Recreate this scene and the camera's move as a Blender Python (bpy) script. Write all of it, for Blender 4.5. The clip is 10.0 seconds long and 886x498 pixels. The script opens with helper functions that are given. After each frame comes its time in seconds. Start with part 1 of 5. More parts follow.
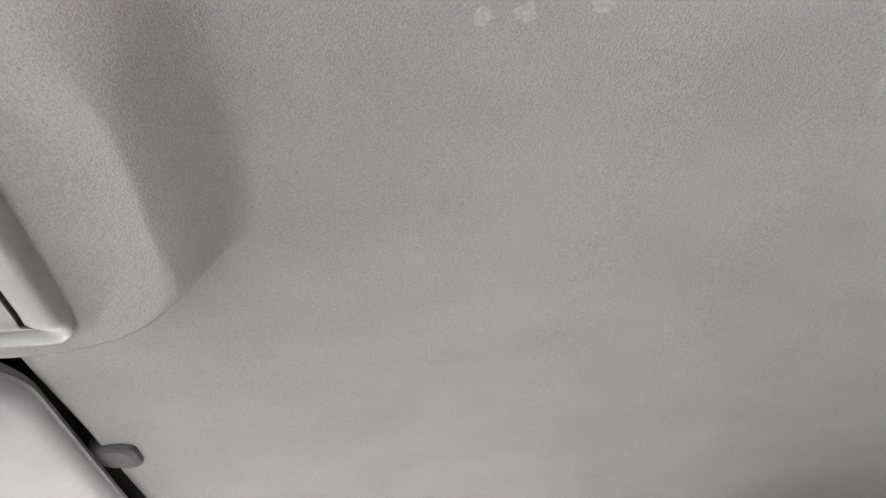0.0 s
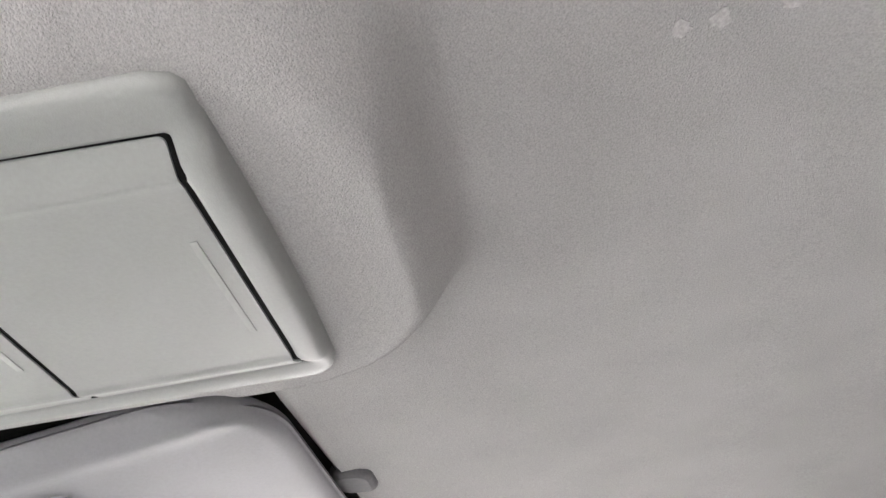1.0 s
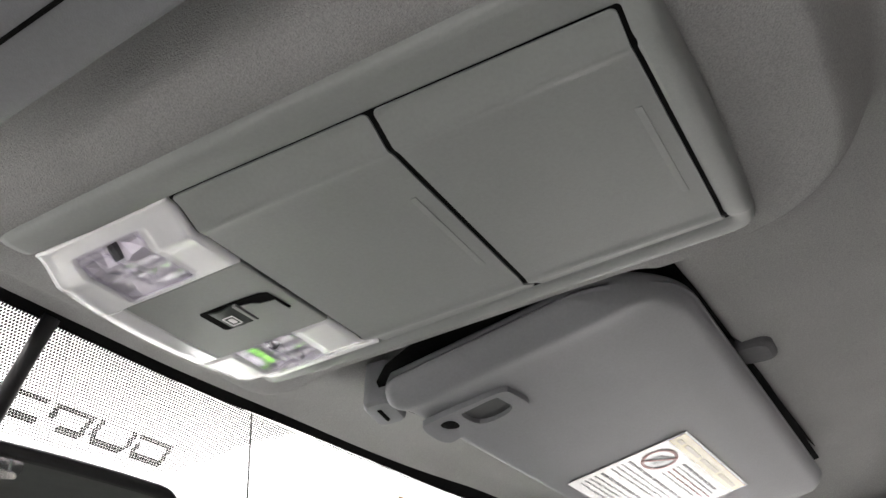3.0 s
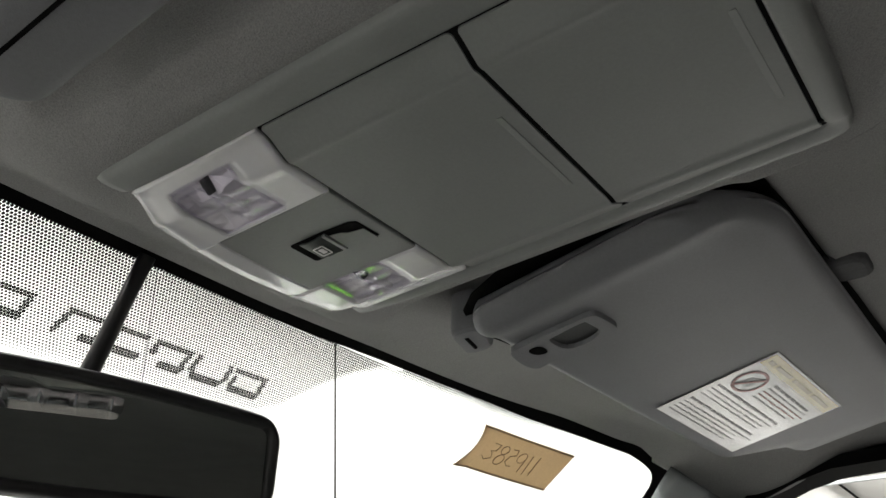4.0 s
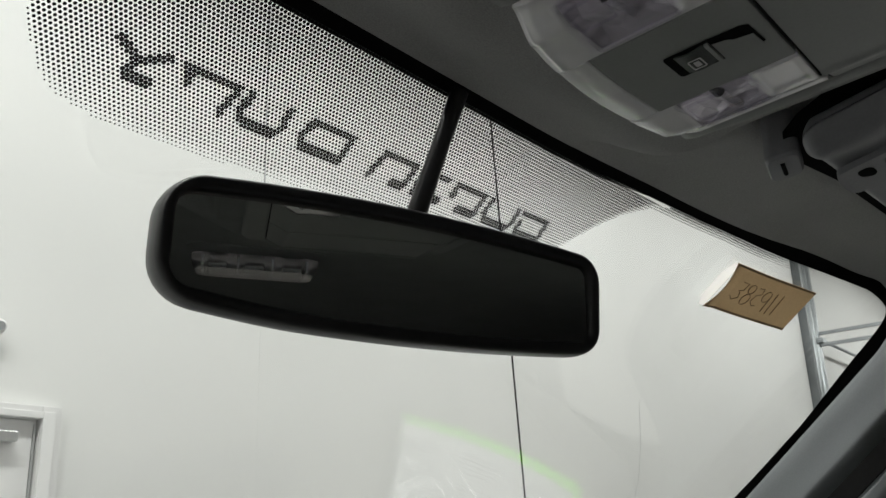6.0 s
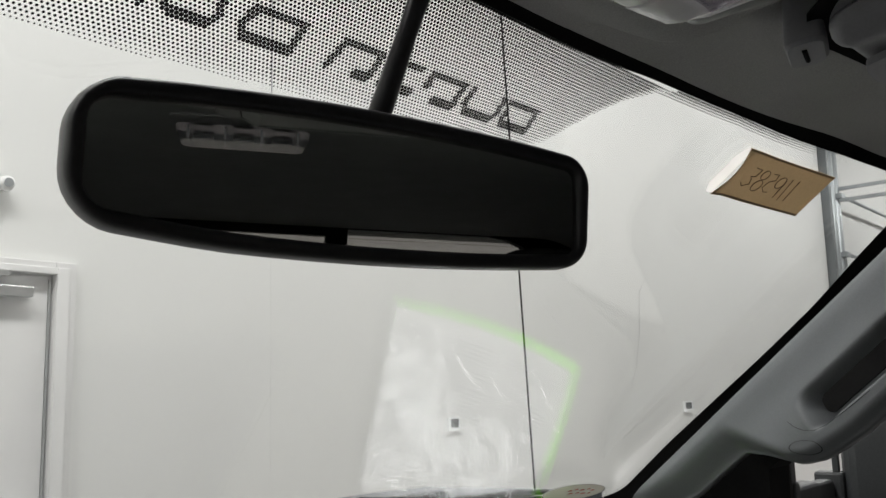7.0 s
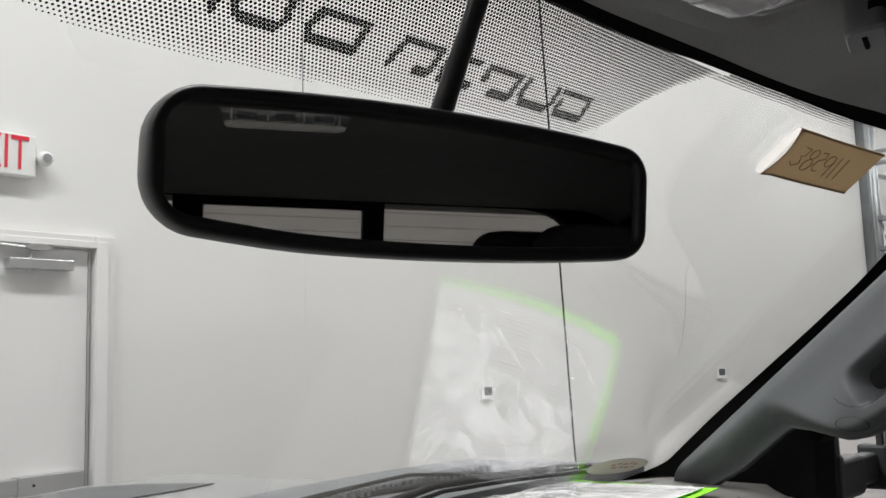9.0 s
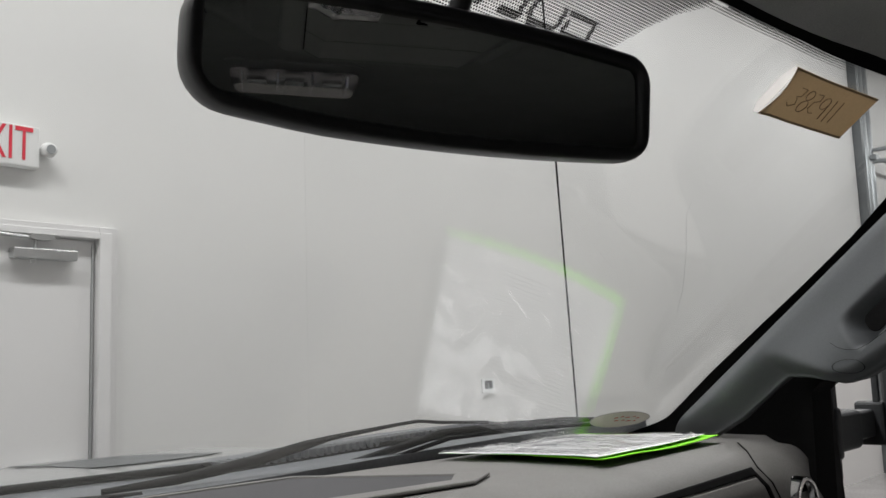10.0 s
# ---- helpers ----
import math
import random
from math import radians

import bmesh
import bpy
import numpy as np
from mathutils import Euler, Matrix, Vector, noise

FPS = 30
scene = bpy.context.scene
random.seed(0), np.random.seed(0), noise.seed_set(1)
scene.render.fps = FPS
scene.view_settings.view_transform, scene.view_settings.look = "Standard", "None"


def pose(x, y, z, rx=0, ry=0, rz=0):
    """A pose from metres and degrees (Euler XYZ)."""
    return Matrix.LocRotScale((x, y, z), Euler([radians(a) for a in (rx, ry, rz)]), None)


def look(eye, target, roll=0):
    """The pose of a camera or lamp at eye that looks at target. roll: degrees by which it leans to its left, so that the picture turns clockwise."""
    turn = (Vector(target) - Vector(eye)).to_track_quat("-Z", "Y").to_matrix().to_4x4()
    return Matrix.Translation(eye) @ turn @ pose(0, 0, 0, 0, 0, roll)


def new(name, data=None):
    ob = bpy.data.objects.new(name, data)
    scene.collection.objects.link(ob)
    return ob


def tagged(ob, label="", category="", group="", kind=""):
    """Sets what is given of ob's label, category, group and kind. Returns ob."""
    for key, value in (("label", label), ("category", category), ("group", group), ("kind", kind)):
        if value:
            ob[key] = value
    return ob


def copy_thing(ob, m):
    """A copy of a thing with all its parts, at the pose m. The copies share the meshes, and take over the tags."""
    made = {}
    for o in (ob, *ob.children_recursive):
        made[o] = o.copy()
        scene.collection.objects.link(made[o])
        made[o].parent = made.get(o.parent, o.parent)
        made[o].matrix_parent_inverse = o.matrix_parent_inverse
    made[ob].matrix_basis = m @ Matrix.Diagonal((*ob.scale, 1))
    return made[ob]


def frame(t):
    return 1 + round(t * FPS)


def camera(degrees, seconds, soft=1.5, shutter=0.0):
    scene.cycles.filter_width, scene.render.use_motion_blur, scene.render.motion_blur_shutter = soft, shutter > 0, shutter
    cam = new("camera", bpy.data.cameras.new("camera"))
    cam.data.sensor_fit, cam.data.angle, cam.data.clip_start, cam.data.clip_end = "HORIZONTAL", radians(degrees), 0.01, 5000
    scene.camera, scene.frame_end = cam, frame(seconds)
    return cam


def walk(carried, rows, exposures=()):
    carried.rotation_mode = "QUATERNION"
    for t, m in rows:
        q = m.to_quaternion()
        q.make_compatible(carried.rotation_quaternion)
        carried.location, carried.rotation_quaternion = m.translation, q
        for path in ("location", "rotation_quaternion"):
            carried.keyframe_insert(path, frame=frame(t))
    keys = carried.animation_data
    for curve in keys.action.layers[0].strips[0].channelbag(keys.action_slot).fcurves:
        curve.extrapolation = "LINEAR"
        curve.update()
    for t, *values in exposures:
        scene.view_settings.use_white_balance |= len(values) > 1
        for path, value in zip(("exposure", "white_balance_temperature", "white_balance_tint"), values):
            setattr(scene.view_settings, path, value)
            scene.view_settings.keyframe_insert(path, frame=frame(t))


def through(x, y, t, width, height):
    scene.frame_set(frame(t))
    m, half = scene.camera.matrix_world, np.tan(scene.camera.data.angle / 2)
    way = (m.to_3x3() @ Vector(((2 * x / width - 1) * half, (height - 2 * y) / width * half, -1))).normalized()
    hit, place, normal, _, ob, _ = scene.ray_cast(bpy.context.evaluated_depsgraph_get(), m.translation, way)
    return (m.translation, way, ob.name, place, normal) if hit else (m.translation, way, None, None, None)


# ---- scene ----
cam = camera(52.00, 10.0)
LAMP_WATTS = 330
PATH = [
    (0, (-0.26471, -0.11790, 1.63622), (1.43653, -0.21620, 2.68317), -0.815),
    (0.5, (-0.28178, -0.11410, 1.62584), (1.40176, -0.02588, 2.70189), -0.615),
    (1, (-0.29425, -0.08360, 1.60832), (1.35361, 0.13461, 2.72050), -1.829),
    (1.5, (-0.31312, -0.06590, 1.59444), (1.29763, 0.30068, 2.72188), -2.213),
    (2, (-0.32674, -0.04980, 1.57668), (1.23484, 0.47814, 2.70926), -2.256),
    (2.5, (-0.32997, -0.02928, 1.56320), (1.19581, 0.65224, 2.66207), -2.306),
    (2.7, (-0.32906, -0.02196, 1.56430), (1.19889, 0.71363, 2.62463), -1.949),
    (3.8, (-0.32618, -0.00894, 1.55893), (1.17367, 0.94368, 2.47704), -0.986),
    (4, (-0.32729, -0.00503, 1.55656), (1.16937, 0.97106, 2.45503), -1.158),
    (4.5, (-0.32895, 0.00834, 1.55320), (1.15312, 1.03953, 2.41350), -1.592),
    (5, (-0.34708, 0.02720, 1.55972), (1.10998, 1.12355, 2.38132), -1.806),
    (5.5, (-0.38104, 0.05732, 1.54861), (1.05086, 1.20410, 2.34520), -1.856),
    (6, (-0.38513, 0.14892, 1.55625), (1.09129, 1.34206, 2.18601), -2.127),
    (6.2, (-0.37720, 0.13792, 1.55438), (1.10496, 1.37558, 2.07533), -1.519),
    (7.3, (-0.32086, 0.16794, 1.62355), (1.18642, 1.44974, 1.91526), -1.712),
    (7.5, (-0.32933, 0.17065, 1.62953), (1.17379, 1.46039, 1.90737), -1.737),
    (8, (-0.33467, 0.17018, 1.63062), (1.15346, 1.48205, 1.88451), -1.748),
    (8.5, (-0.34391, 0.16051, 1.62308), (1.13186, 1.48827, 1.86622), -1.755),
    (9, (-0.34783, 0.16516, 1.61754), (1.12094, 1.50075, 1.86023), -1.821),
    (9.5, (-0.34386, 0.17231, 1.59995), (1.12378, 1.50810, 1.84831), -1.941),
    (10, (-0.37236, 0.15948, 1.55053), (1.09779, 1.49182, 1.80257), -1.999),
]
EXPOSURES = [(0.0, 2.55, 6480, 13), (0.5, 2.6, 6480, 14), (1.0, 2.58, 6480, 15), (1.5, 2.48, 6480, 15), (2.0, 2.09, 6480, 15), (2.5, 1.67, 6480, 14), (3.8, 0.2, 6600, 8), (4.5, -0.47, 6610, 6),
             (5.0, -0.66, 6560, 6), (5.5, -0.8, 6480, 6), (6.0, -1.15, 6480, 6), (6.2, -1.15, 6520, 7), (7.5, -1.1, 6480, 10), (9.0, -1.12, 6450, 12), (9.5, -1.14, 6440, 12), (10.0, -1.41, 6430, 12)]


walk(cam, [(t, look(eye, target, roll)) for t, eye, target, roll in PATH], EXPOSURES)

# ---- world, light, exposure ----
world = bpy.data.worlds.new("hall_air")
scene.world = world
world.use_nodes = True
world.node_tree.nodes["Background"].inputs[0].default_value = (0.9, 0.92, 1.0, 1)
world.node_tree.nodes["Background"].inputs[1].default_value = 0.15


def lamp(x, y, z, sx, sy, watts, colour=(1.0, 0.985, 0.97)):
    """One row of ceiling tubes: an area lamp that looks down."""
    data = bpy.data.lights.new("ceiling_lamp", "AREA")
    data.shape, data.size, data.size_y, data.energy, data.color = "RECTANGLE", sx, sy, watts, colour
    ob = new("ceiling_lamp", data)
    ob.matrix_world = pose(x, y, z)
    return ob


for lx, share in ((-5.0, 0.95), (0.0, 1.25), (5.0, 0.95), (10.0, 0.85)):
    lamp(lx, 1.9, 5.7, 3.6, 0.5, LAMP_WATTS * share)
for lx in (-5.0, 0.0, 5.0):
    lamp(lx, -8.3, 5.7, 3.6, 0.3, LAMP_WATTS * 0.21)
lamp(15.5, 1.9, 5.7, 3.6, 0.5, LAMP_WATTS * 0.85)
lamp(21.5, 1.9, 5.7, 3.6, 0.5, LAMP_WATTS * 1.3)


# ---- materials ----
def material(name, colour, rough=0.6, metal=0.0, spec=0.5, grain=0.0, grain_scale=400.0, stain=0.0, stain_scale=6.0,
             bump=0.0, bump_scale=600.0, bump_kind="noise", distance=0.001, coat=0.0):
    """A principled material with fine grain, broad stains and relief, all in metres."""
    m = bpy.data.materials.new(name)
    m.use_nodes = True
    nt = m.node_tree
    b = nt.nodes["Principled BSDF"]
    b.inputs["Roughness"].default_value = rough
    b.inputs["Metallic"].default_value = metal
    b.inputs["Specular IOR Level"].default_value = spec
    b.inputs["Coat Weight"].default_value = coat
    co = nt.nodes.new("ShaderNodeTexCoord")
    value = None
    for amount, scale, detail in ((grain, grain_scale, 2.0), (stain, stain_scale, 4.0)):
        if amount <= 0:
            continue
        n = nt.nodes.new("ShaderNodeTexNoise")
        n.inputs["Scale"].default_value, n.inputs["Detail"].default_value = scale, detail
        nt.links.new(co.outputs["Object"], n.inputs["Vector"])
        r = nt.nodes.new("ShaderNodeMapRange")
        r.inputs["From Min"].default_value, r.inputs["From Max"].default_value = 0.3, 0.7
        r.inputs["To Min"].default_value, r.inputs["To Max"].default_value = 1 - amount, 1 + amount
        nt.links.new(n.outputs["Fac"], r.inputs["Value"])
        if value is None:
            value = r.outputs["Result"]
        else:
            k = nt.nodes.new("ShaderNodeMath")
            k.operation = "MULTIPLY"
            nt.links.new(value, k.inputs[0])
            nt.links.new(r.outputs["Result"], k.inputs[1])
            value = k.outputs[0]
    if value is None:
        b.inputs["Base Color"].default_value = (*colour, 1)
    else:
        v = nt.nodes.new("ShaderNodeVectorMath")
        v.operation = "SCALE"
        v.inputs[0].default_value = colour
        nt.links.new(value, v.inputs["Scale"])
        nt.links.new(v.outputs[0], b.inputs["Base Color"])
    if bump > 0:
        if bump_kind == "noise":
            n = nt.nodes.new("ShaderNodeTexNoise")
            n.inputs["Detail"].default_value = 3.0
            out = n.outputs["Fac"]
        else:
            n = nt.nodes.new("ShaderNodeTexVoronoi")
            out = n.outputs["Distance"]
        n.inputs["Scale"].default_value = bump_scale
        nt.links.new(co.outputs["Object"], n.inputs["Vector"])
        p = nt.nodes.new("ShaderNodeBump")
        p.inputs["Strength"].default_value, p.inputs["Distance"].default_value = bump, distance
        nt.links.new(out, p.inputs["Height"])
        nt.links.new(p.outputs["Normal"], b.inputs["Normal"])
    return m


def glass_sheet(name, tint=(0.97, 0.985, 0.98), base=0.04, most=1.0):
    """One face of a pane: clear, with a mirror gloss that grows at flat angles."""
    m = bpy.data.materials.new(name)
    m.use_nodes = True
    nt = m.node_tree
    nt.nodes.clear()
    out, mix = nt.nodes.new("ShaderNodeOutputMaterial"), nt.nodes.new("ShaderNodeMixShader")
    clear, gloss = nt.nodes.new("ShaderNodeBsdfTransparent"), nt.nodes.new("ShaderNodeBsdfGlossy")
    clear.inputs[0].default_value = (*tint, 1)
    gloss.inputs["Roughness"].default_value = 0.0
    lw = nt.nodes.new("ShaderNodeLayerWeight")
    lw.inputs[0].default_value = 0.5
    p, r = nt.nodes.new("ShaderNodeMath"), nt.nodes.new("ShaderNodeMapRange")
    p.operation = "POWER"
    p.inputs[1].default_value = 5.0
    r.inputs["To Min"].default_value, r.inputs["To Max"].default_value = base, most
    nt.links.new(lw.outputs["Facing"], p.inputs[0])
    nt.links.new(p.outputs[0], r.inputs["Value"])
    nt.links.new(r.outputs["Result"], mix.inputs[0])
    nt.links.new(clear.outputs[0], mix.inputs[1])
    nt.links.new(gloss.outputs[0], mix.inputs[2])
    nt.links.new(mix.outputs[0], out.inputs[0])
    return m


def translucent(name, colour, rough=0.18, through=0.10):
    """Milky plastic that lets light through."""
    m = material(name, colour, rough, spec=1.0, grain=0.03, grain_scale=90, bump=0.04, bump_scale=900, coat=1.0)
    b = m.node_tree.nodes["Principled BSDF"]
    b.inputs["Coat IOR"].default_value = 1.9
    b.inputs["Coat Roughness"].default_value = 0.22
    b.inputs["Subsurface Weight"].default_value = through
    b.inputs["Subsurface Radius"].default_value = (0.004, 0.004, 0.005)
    return m


FABRIC = material("headliner_fabric", (0.385, 0.385, 0.38), 0.95, spec=0.1, grain=0.14, grain_scale=950, stain=0.05, stain_scale=14,
                  bump=0.75, bump_scale=1200, distance=0.0010)
LINT = material("pale_lint", (0.46, 0.46, 0.455), 0.95, spec=0.05, grain=0.15, grain_scale=500, bump=0.5, bump_scale=700)
PLASTIC = material("grey_grained_plastic", (0.29, 0.305, 0.295), 0.40, spec=0.5, grain=0.03, grain_scale=500, stain=0.03, stain_scale=20,
                   bump=0.16, bump_scale=1500, bump_kind="cells", distance=0.0004)
VISOR = material("visor_vinyl", (0.245, 0.25, 0.265), 0.45, spec=0.4, grain=0.04, grain_scale=450, stain=0.04, stain_scale=16,
                 bump=0.2, bump_scale=1300, bump_kind="cells", distance=0.0005)
PILLAR = material("pillar_plastic", (0.110, 0.118, 0.122), 0.6, spec=0.35, grain=0.04, grain_scale=420, stain=0.04, stain_scale=9,
                  bump=0.2, bump_scale=1100, bump_kind="cells", distance=0.0005)
DASH = material("dash_pad", (0.192, 0.188, 0.178), 0.55, spec=0.45, grain=0.12, grain_scale=500, stain=0.08, stain_scale=12,
                bump=0.3, bump_scale=900, bump_kind="cells", distance=0.0007)
BLACK = material("black_rubber", (0.008, 0.008, 0.008), 0.65, spec=0.2, grain=0.2, grain_scale=300, stain=0.2, stain_scale=15)
MIRROR_BLACK = material("black_mirror_shell", (0.016, 0.016, 0.017), 0.38, spec=0.5, grain=0.12, grain_scale=300, bump=0.12, bump_scale=1500,
                        bump_kind="cells", distance=0.0003)
# Black for seals and joints, and for shade painted into hollows.
GAP = material("black_parts_and_shade", (0.006, 0.006, 0.006), 0.9, spec=0.1, grain=0.2, grain_scale=200)
FRIT = material("fired_black_enamel", (0.006, 0.006, 0.006), 0.8, spec=0.06, grain=0.15, grain_scale=300)
SILVER = material("mirror_silver", (0.42, 0.45, 0.43), 0.012, metal=1.0)
LENS = translucent("milky_lens", (0.93, 0.93, 0.96))
KRAFT = material("kraft_paper", (0.42, 0.33, 0.225), 0.85, spec=0.15, grain=0.09, grain_scale=350, stain=0.08, stain_scale=30, bump=0.15, bump_scale=700)
KRAFTEDGE = material("brown_paper_edge", (0.32, 0.23, 0.155), 0.85, spec=0.2, grain=0.12, grain_scale=500)
def backlit(m, colour, share):
    """Lets light shine through thin paper."""
    nt = m.node_tree
    out, b = nt.nodes["Material Output"], nt.nodes["Principled BSDF"]
    t, mix = nt.nodes.new("ShaderNodeBsdfTranslucent"), nt.nodes.new("ShaderNodeMixShader")
    t.inputs[0].default_value = (*colour, 1)
    mix.inputs[0].default_value = share
    nt.links.new(b.outputs[0], mix.inputs[1])
    nt.links.new(t.outputs[0], mix.inputs[2])
    nt.links.new(mix.outputs[0], out.inputs[0])


backlit(KRAFT, (0.56, 0.47, 0.345), 0.55)
TAGPAPER = material("thin_white_paper", (0.86, 0.85, 0.84), 0.7, spec=0.2, grain=0.02, grain_scale=300, stain=0.04, stain_scale=60)
backlit(TAGPAPER, (0.93, 0.92, 0.90), 0.75)
PAPER = material("white_paper", (0.87, 0.88, 0.88), 0.7, spec=0.2, grain=0.02, grain_scale=300, stain=0.02, stain_scale=20)
FAINTINK = material("faint_print", (0.36, 0.37, 0.38), 0.7, spec=0.2, grain=0.05, grain_scale=300)
COWL = material("cowl_plastic", (0.165, 0.172, 0.185), 0.5, spec=0.4, grain=0.1, grain_scale=300, stain=0.15, stain_scale=12, bump=0.2, bump_scale=700)
# Dark grey that holds the shaded side of the visor stop.
TABSHADE = material("shaded_tab_grey", (0.10, 0.10, 0.105), 0.7, spec=0.25, grain=0.1, grain_scale=300, stain=0.1, stain_scale=30)
# Darker hood tone with the shade of a hollow put into it.
HOODSHADE = material("hood_hollow_shade", (0.10, 0.105, 0.11), 0.45, spec=0.4, grain=0.05, grain_scale=200, stain=0.15, stain_scale=8)
GREEN = material("neon_green_card", (0.30, 0.95, 0.03), 0.6, spec=0.2, grain=0.03, grain_scale=300, stain=0.03, stain_scale=20)
PENCIL = material("brown_marker", (0.15, 0.11, 0.075), 0.7, grain=0.2, grain_scale=500)
LABELGREY = material("pale_label_print", (0.50, 0.50, 0.51), 0.45, spec=0.4, coat=0.2, grain=0.1, grain_scale=400)
LABELINK = material("faded_label_print", (0.30, 0.30, 0.31), 0.45, spec=0.4, coat=0.2, grain=0.15, grain_scale=500)
GREYINK = material("grey_print", (0.32, 0.32, 0.33), 0.7, grain=0.1, grain_scale=400)
REDINK = material("red_print", (0.42, 0.07, 0.06), 0.7, grain=0.08, grain_scale=400)
REDFADE = material("faded_red_print", (0.46, 0.24, 0.23), 0.45, spec=0.4, coat=0.2, grain=0.08, grain_scale=400)
YELLOW = material("yellow_print", (0.62, 0.49, 0.12), 0.25, spec=0.6, coat=1.0, grain=0.06, grain_scale=300)
YELLOWINK = material("ochre_print", (0.40, 0.31, 0.08), 0.25, spec=0.6, coat=1.0, grain=0.08, grain_scale=300)
LABELW = material("label_paper", (0.82, 0.82, 0.83), 0.25, spec=0.6, grain=0.03, grain_scale=300, coat=1.0)
WALL = material("painted_wall_board", (0.78, 0.775, 0.76), 0.75, spec=0.25, grain=0.012, grain_scale=60, stain=0.025, stain_scale=0.9, bump=0.05, bump_scale=180)
WALL_WARM = material("rear_wall_board", (0.80, 0.76, 0.745), 0.8, spec=0.2, grain=0.015, grain_scale=50, stain=0.03, stain_scale=0.7)
FRAMEPAINT = material("frame_paint", (0.72, 0.71, 0.705), 0.5, spec=0.4, grain=0.012, grain_scale=80, stain=0.03, stain_scale=2.0)
DOORPAINT = material("door_paint", (0.80, 0.79, 0.785), 0.5, spec=0.4, grain=0.012, grain_scale=80, stain=0.02, stain_scale=2.0, bump=0.04, bump_scale=200)
STEEL = material("brushed_aluminium", (0.55, 0.56, 0.56), 0.38, metal=0.9, grain=0.08, grain_scale=200, stain=0.05, stain_scale=12)
GALV = material("galvanised_steel", (0.42, 0.44, 0.45), 0.45, metal=0.7, grain=0.1, grain_scale=60, stain=0.1, stain_scale=5)
GALV_DARK = material("dull_grey_steel", (0.17, 0.18, 0.185), 0.5, metal=0.3, grain=0.06, grain_scale=120, stain=0.12, stain_scale=5)
REDSIGN = material("red_sign_letters", (0.75, 0.03, 0.06), 0.5, grain=0.05, grain_scale=100)
SIGNW = material("sign_case", (0.80, 0.80, 0.79), 0.45, grain=0.02, grain_scale=100)
CONCRETE = material("sealed_concrete", (0.38, 0.376, 0.368), 0.20, spec=0.5, grain=0.1, grain_scale=40, stain=0.14, stain_scale=1.4, bump=0.15, bump_scale=60)
MAT_DARK = material("dark_rubber_mat", (0.085, 0.085, 0.088), 0.8, spec=0.25, grain=0.08, grain_scale=500, bump=0.2, bump_scale=900)
HOOD = material("silver_body_paint", (0.40, 0.41, 0.41), 0.28, metal=0.35, spec=0.5, grain=0.05, grain_scale=900, stain=0.02, stain_scale=4, coat=0.6)
CLOTH = material("seat_cloth", (0.05, 0.052, 0.05), 0.9, spec=0.15, grain=0.2, grain_scale=400, stain=0.08, stain_scale=12, bump=0.4, bump_scale=700)
DARKTRIM = material("dark_trim", (0.010, 0.010, 0.010), 0.7, spec=0.15, grain=0.15, grain_scale=300, stain=0.1, stain_scale=10)
REFLECTOR = material("bright_reflector", (0.92, 0.91, 0.93), 0.25, metal=0.30, grain=0.05, grain_scale=300, bump=0.25, bump_scale=260, distance=0.001)
DECAL = material("decal_film", (0.30, 0.31, 0.285), 0.35, spec=0.3, grain=0.06, grain_scale=300, stain=0.08, stain_scale=30)
DOORTRIM = material("door_trim_grey", (0.13, 0.13, 0.128), 0.6, spec=0.35, grain=0.05, grain_scale=400, stain=0.05, stain_scale=9, bump=0.2, bump_scale=1000, bump_kind="cells", distance=0.0005)
FLOORMAT = material("grey_rubber_mat", (0.20, 0.20, 0.20), 0.7, spec=0.25, grain=0.08, grain_scale=300, stain=0.08, stain_scale=9)
CHROME = material("chrome_trim", (0.8, 0.8, 0.8), 0.08, metal=1.0, grain=0.02, grain_scale=100)
STEELGREY = material("mirror_arm_plastic", (0.052, 0.056, 0.058), 0.5, spec=0.4, grain=0.08, grain_scale=300, bump=0.2, bump_scale=900, bump_kind="cells")
SWITCH = material("switch_plastic", (0.045, 0.055, 0.05), 0.45, spec=0.4, grain=0.1, grain_scale=400)
TAGGREY = material("wall_tag_print", (0.10, 0.105, 0.11), 0.7, grain=0.5, grain_scale=160)
CLEAR = glass_sheet("clear_glass", base=0.060)
TINTED = glass_sheet("tinted_glass", (0.95, 0.93, 0.93))
CRYSTAL = glass_sheet("clear_lens_plastic", (0.95, 0.94, 0.97), 0.05)
backlit(DECAL, (0.62, 0.60, 0.55), 0.5)
FILM = glass_sheet("clear_film", (0.985, 0.985, 0.985), 0.11, 0.5)


# ---- mesh helpers ----
def part(name, bm, mat, parent=None, label="", smooth=False, bevel=0.0, segments=2):
    """One mesh object from a bmesh, as a part of its parent."""
    mesh = bpy.data.meshes.new(name)
    bmesh.ops.recalc_face_normals(bm, faces=bm.faces[:])
    bm.to_mesh(mesh)
    bm.free()
    if smooth:
        for p in mesh.polygons:
            p.use_smooth = True
        if smooth == "angle":
            mesh.set_sharp_from_angle(angle=radians(28))
    mesh.materials.append(mat)
    ob = new(name, mesh)
    if parent is not None:
        ob.parent = parent
    if label:
        ob["label"] = label
    if bevel > 0:
        mod = ob.modifiers.new("edge", "BEVEL")
        mod.width, mod.segments, mod.limit_method, mod.angle_limit = bevel, segments, "ANGLE", radians(35)
    return ob


def thing(name, label, category, group="", kind=""):
    return tagged(new(name), label, category, group, kind)


def lerp(a, b, t):
    return a + (b - a) * t


def smooth(a, b, v):
    t = min(1.0, max(0.0, (v - a) / (b - a)))
    return t * t * (3 - 2 * t)


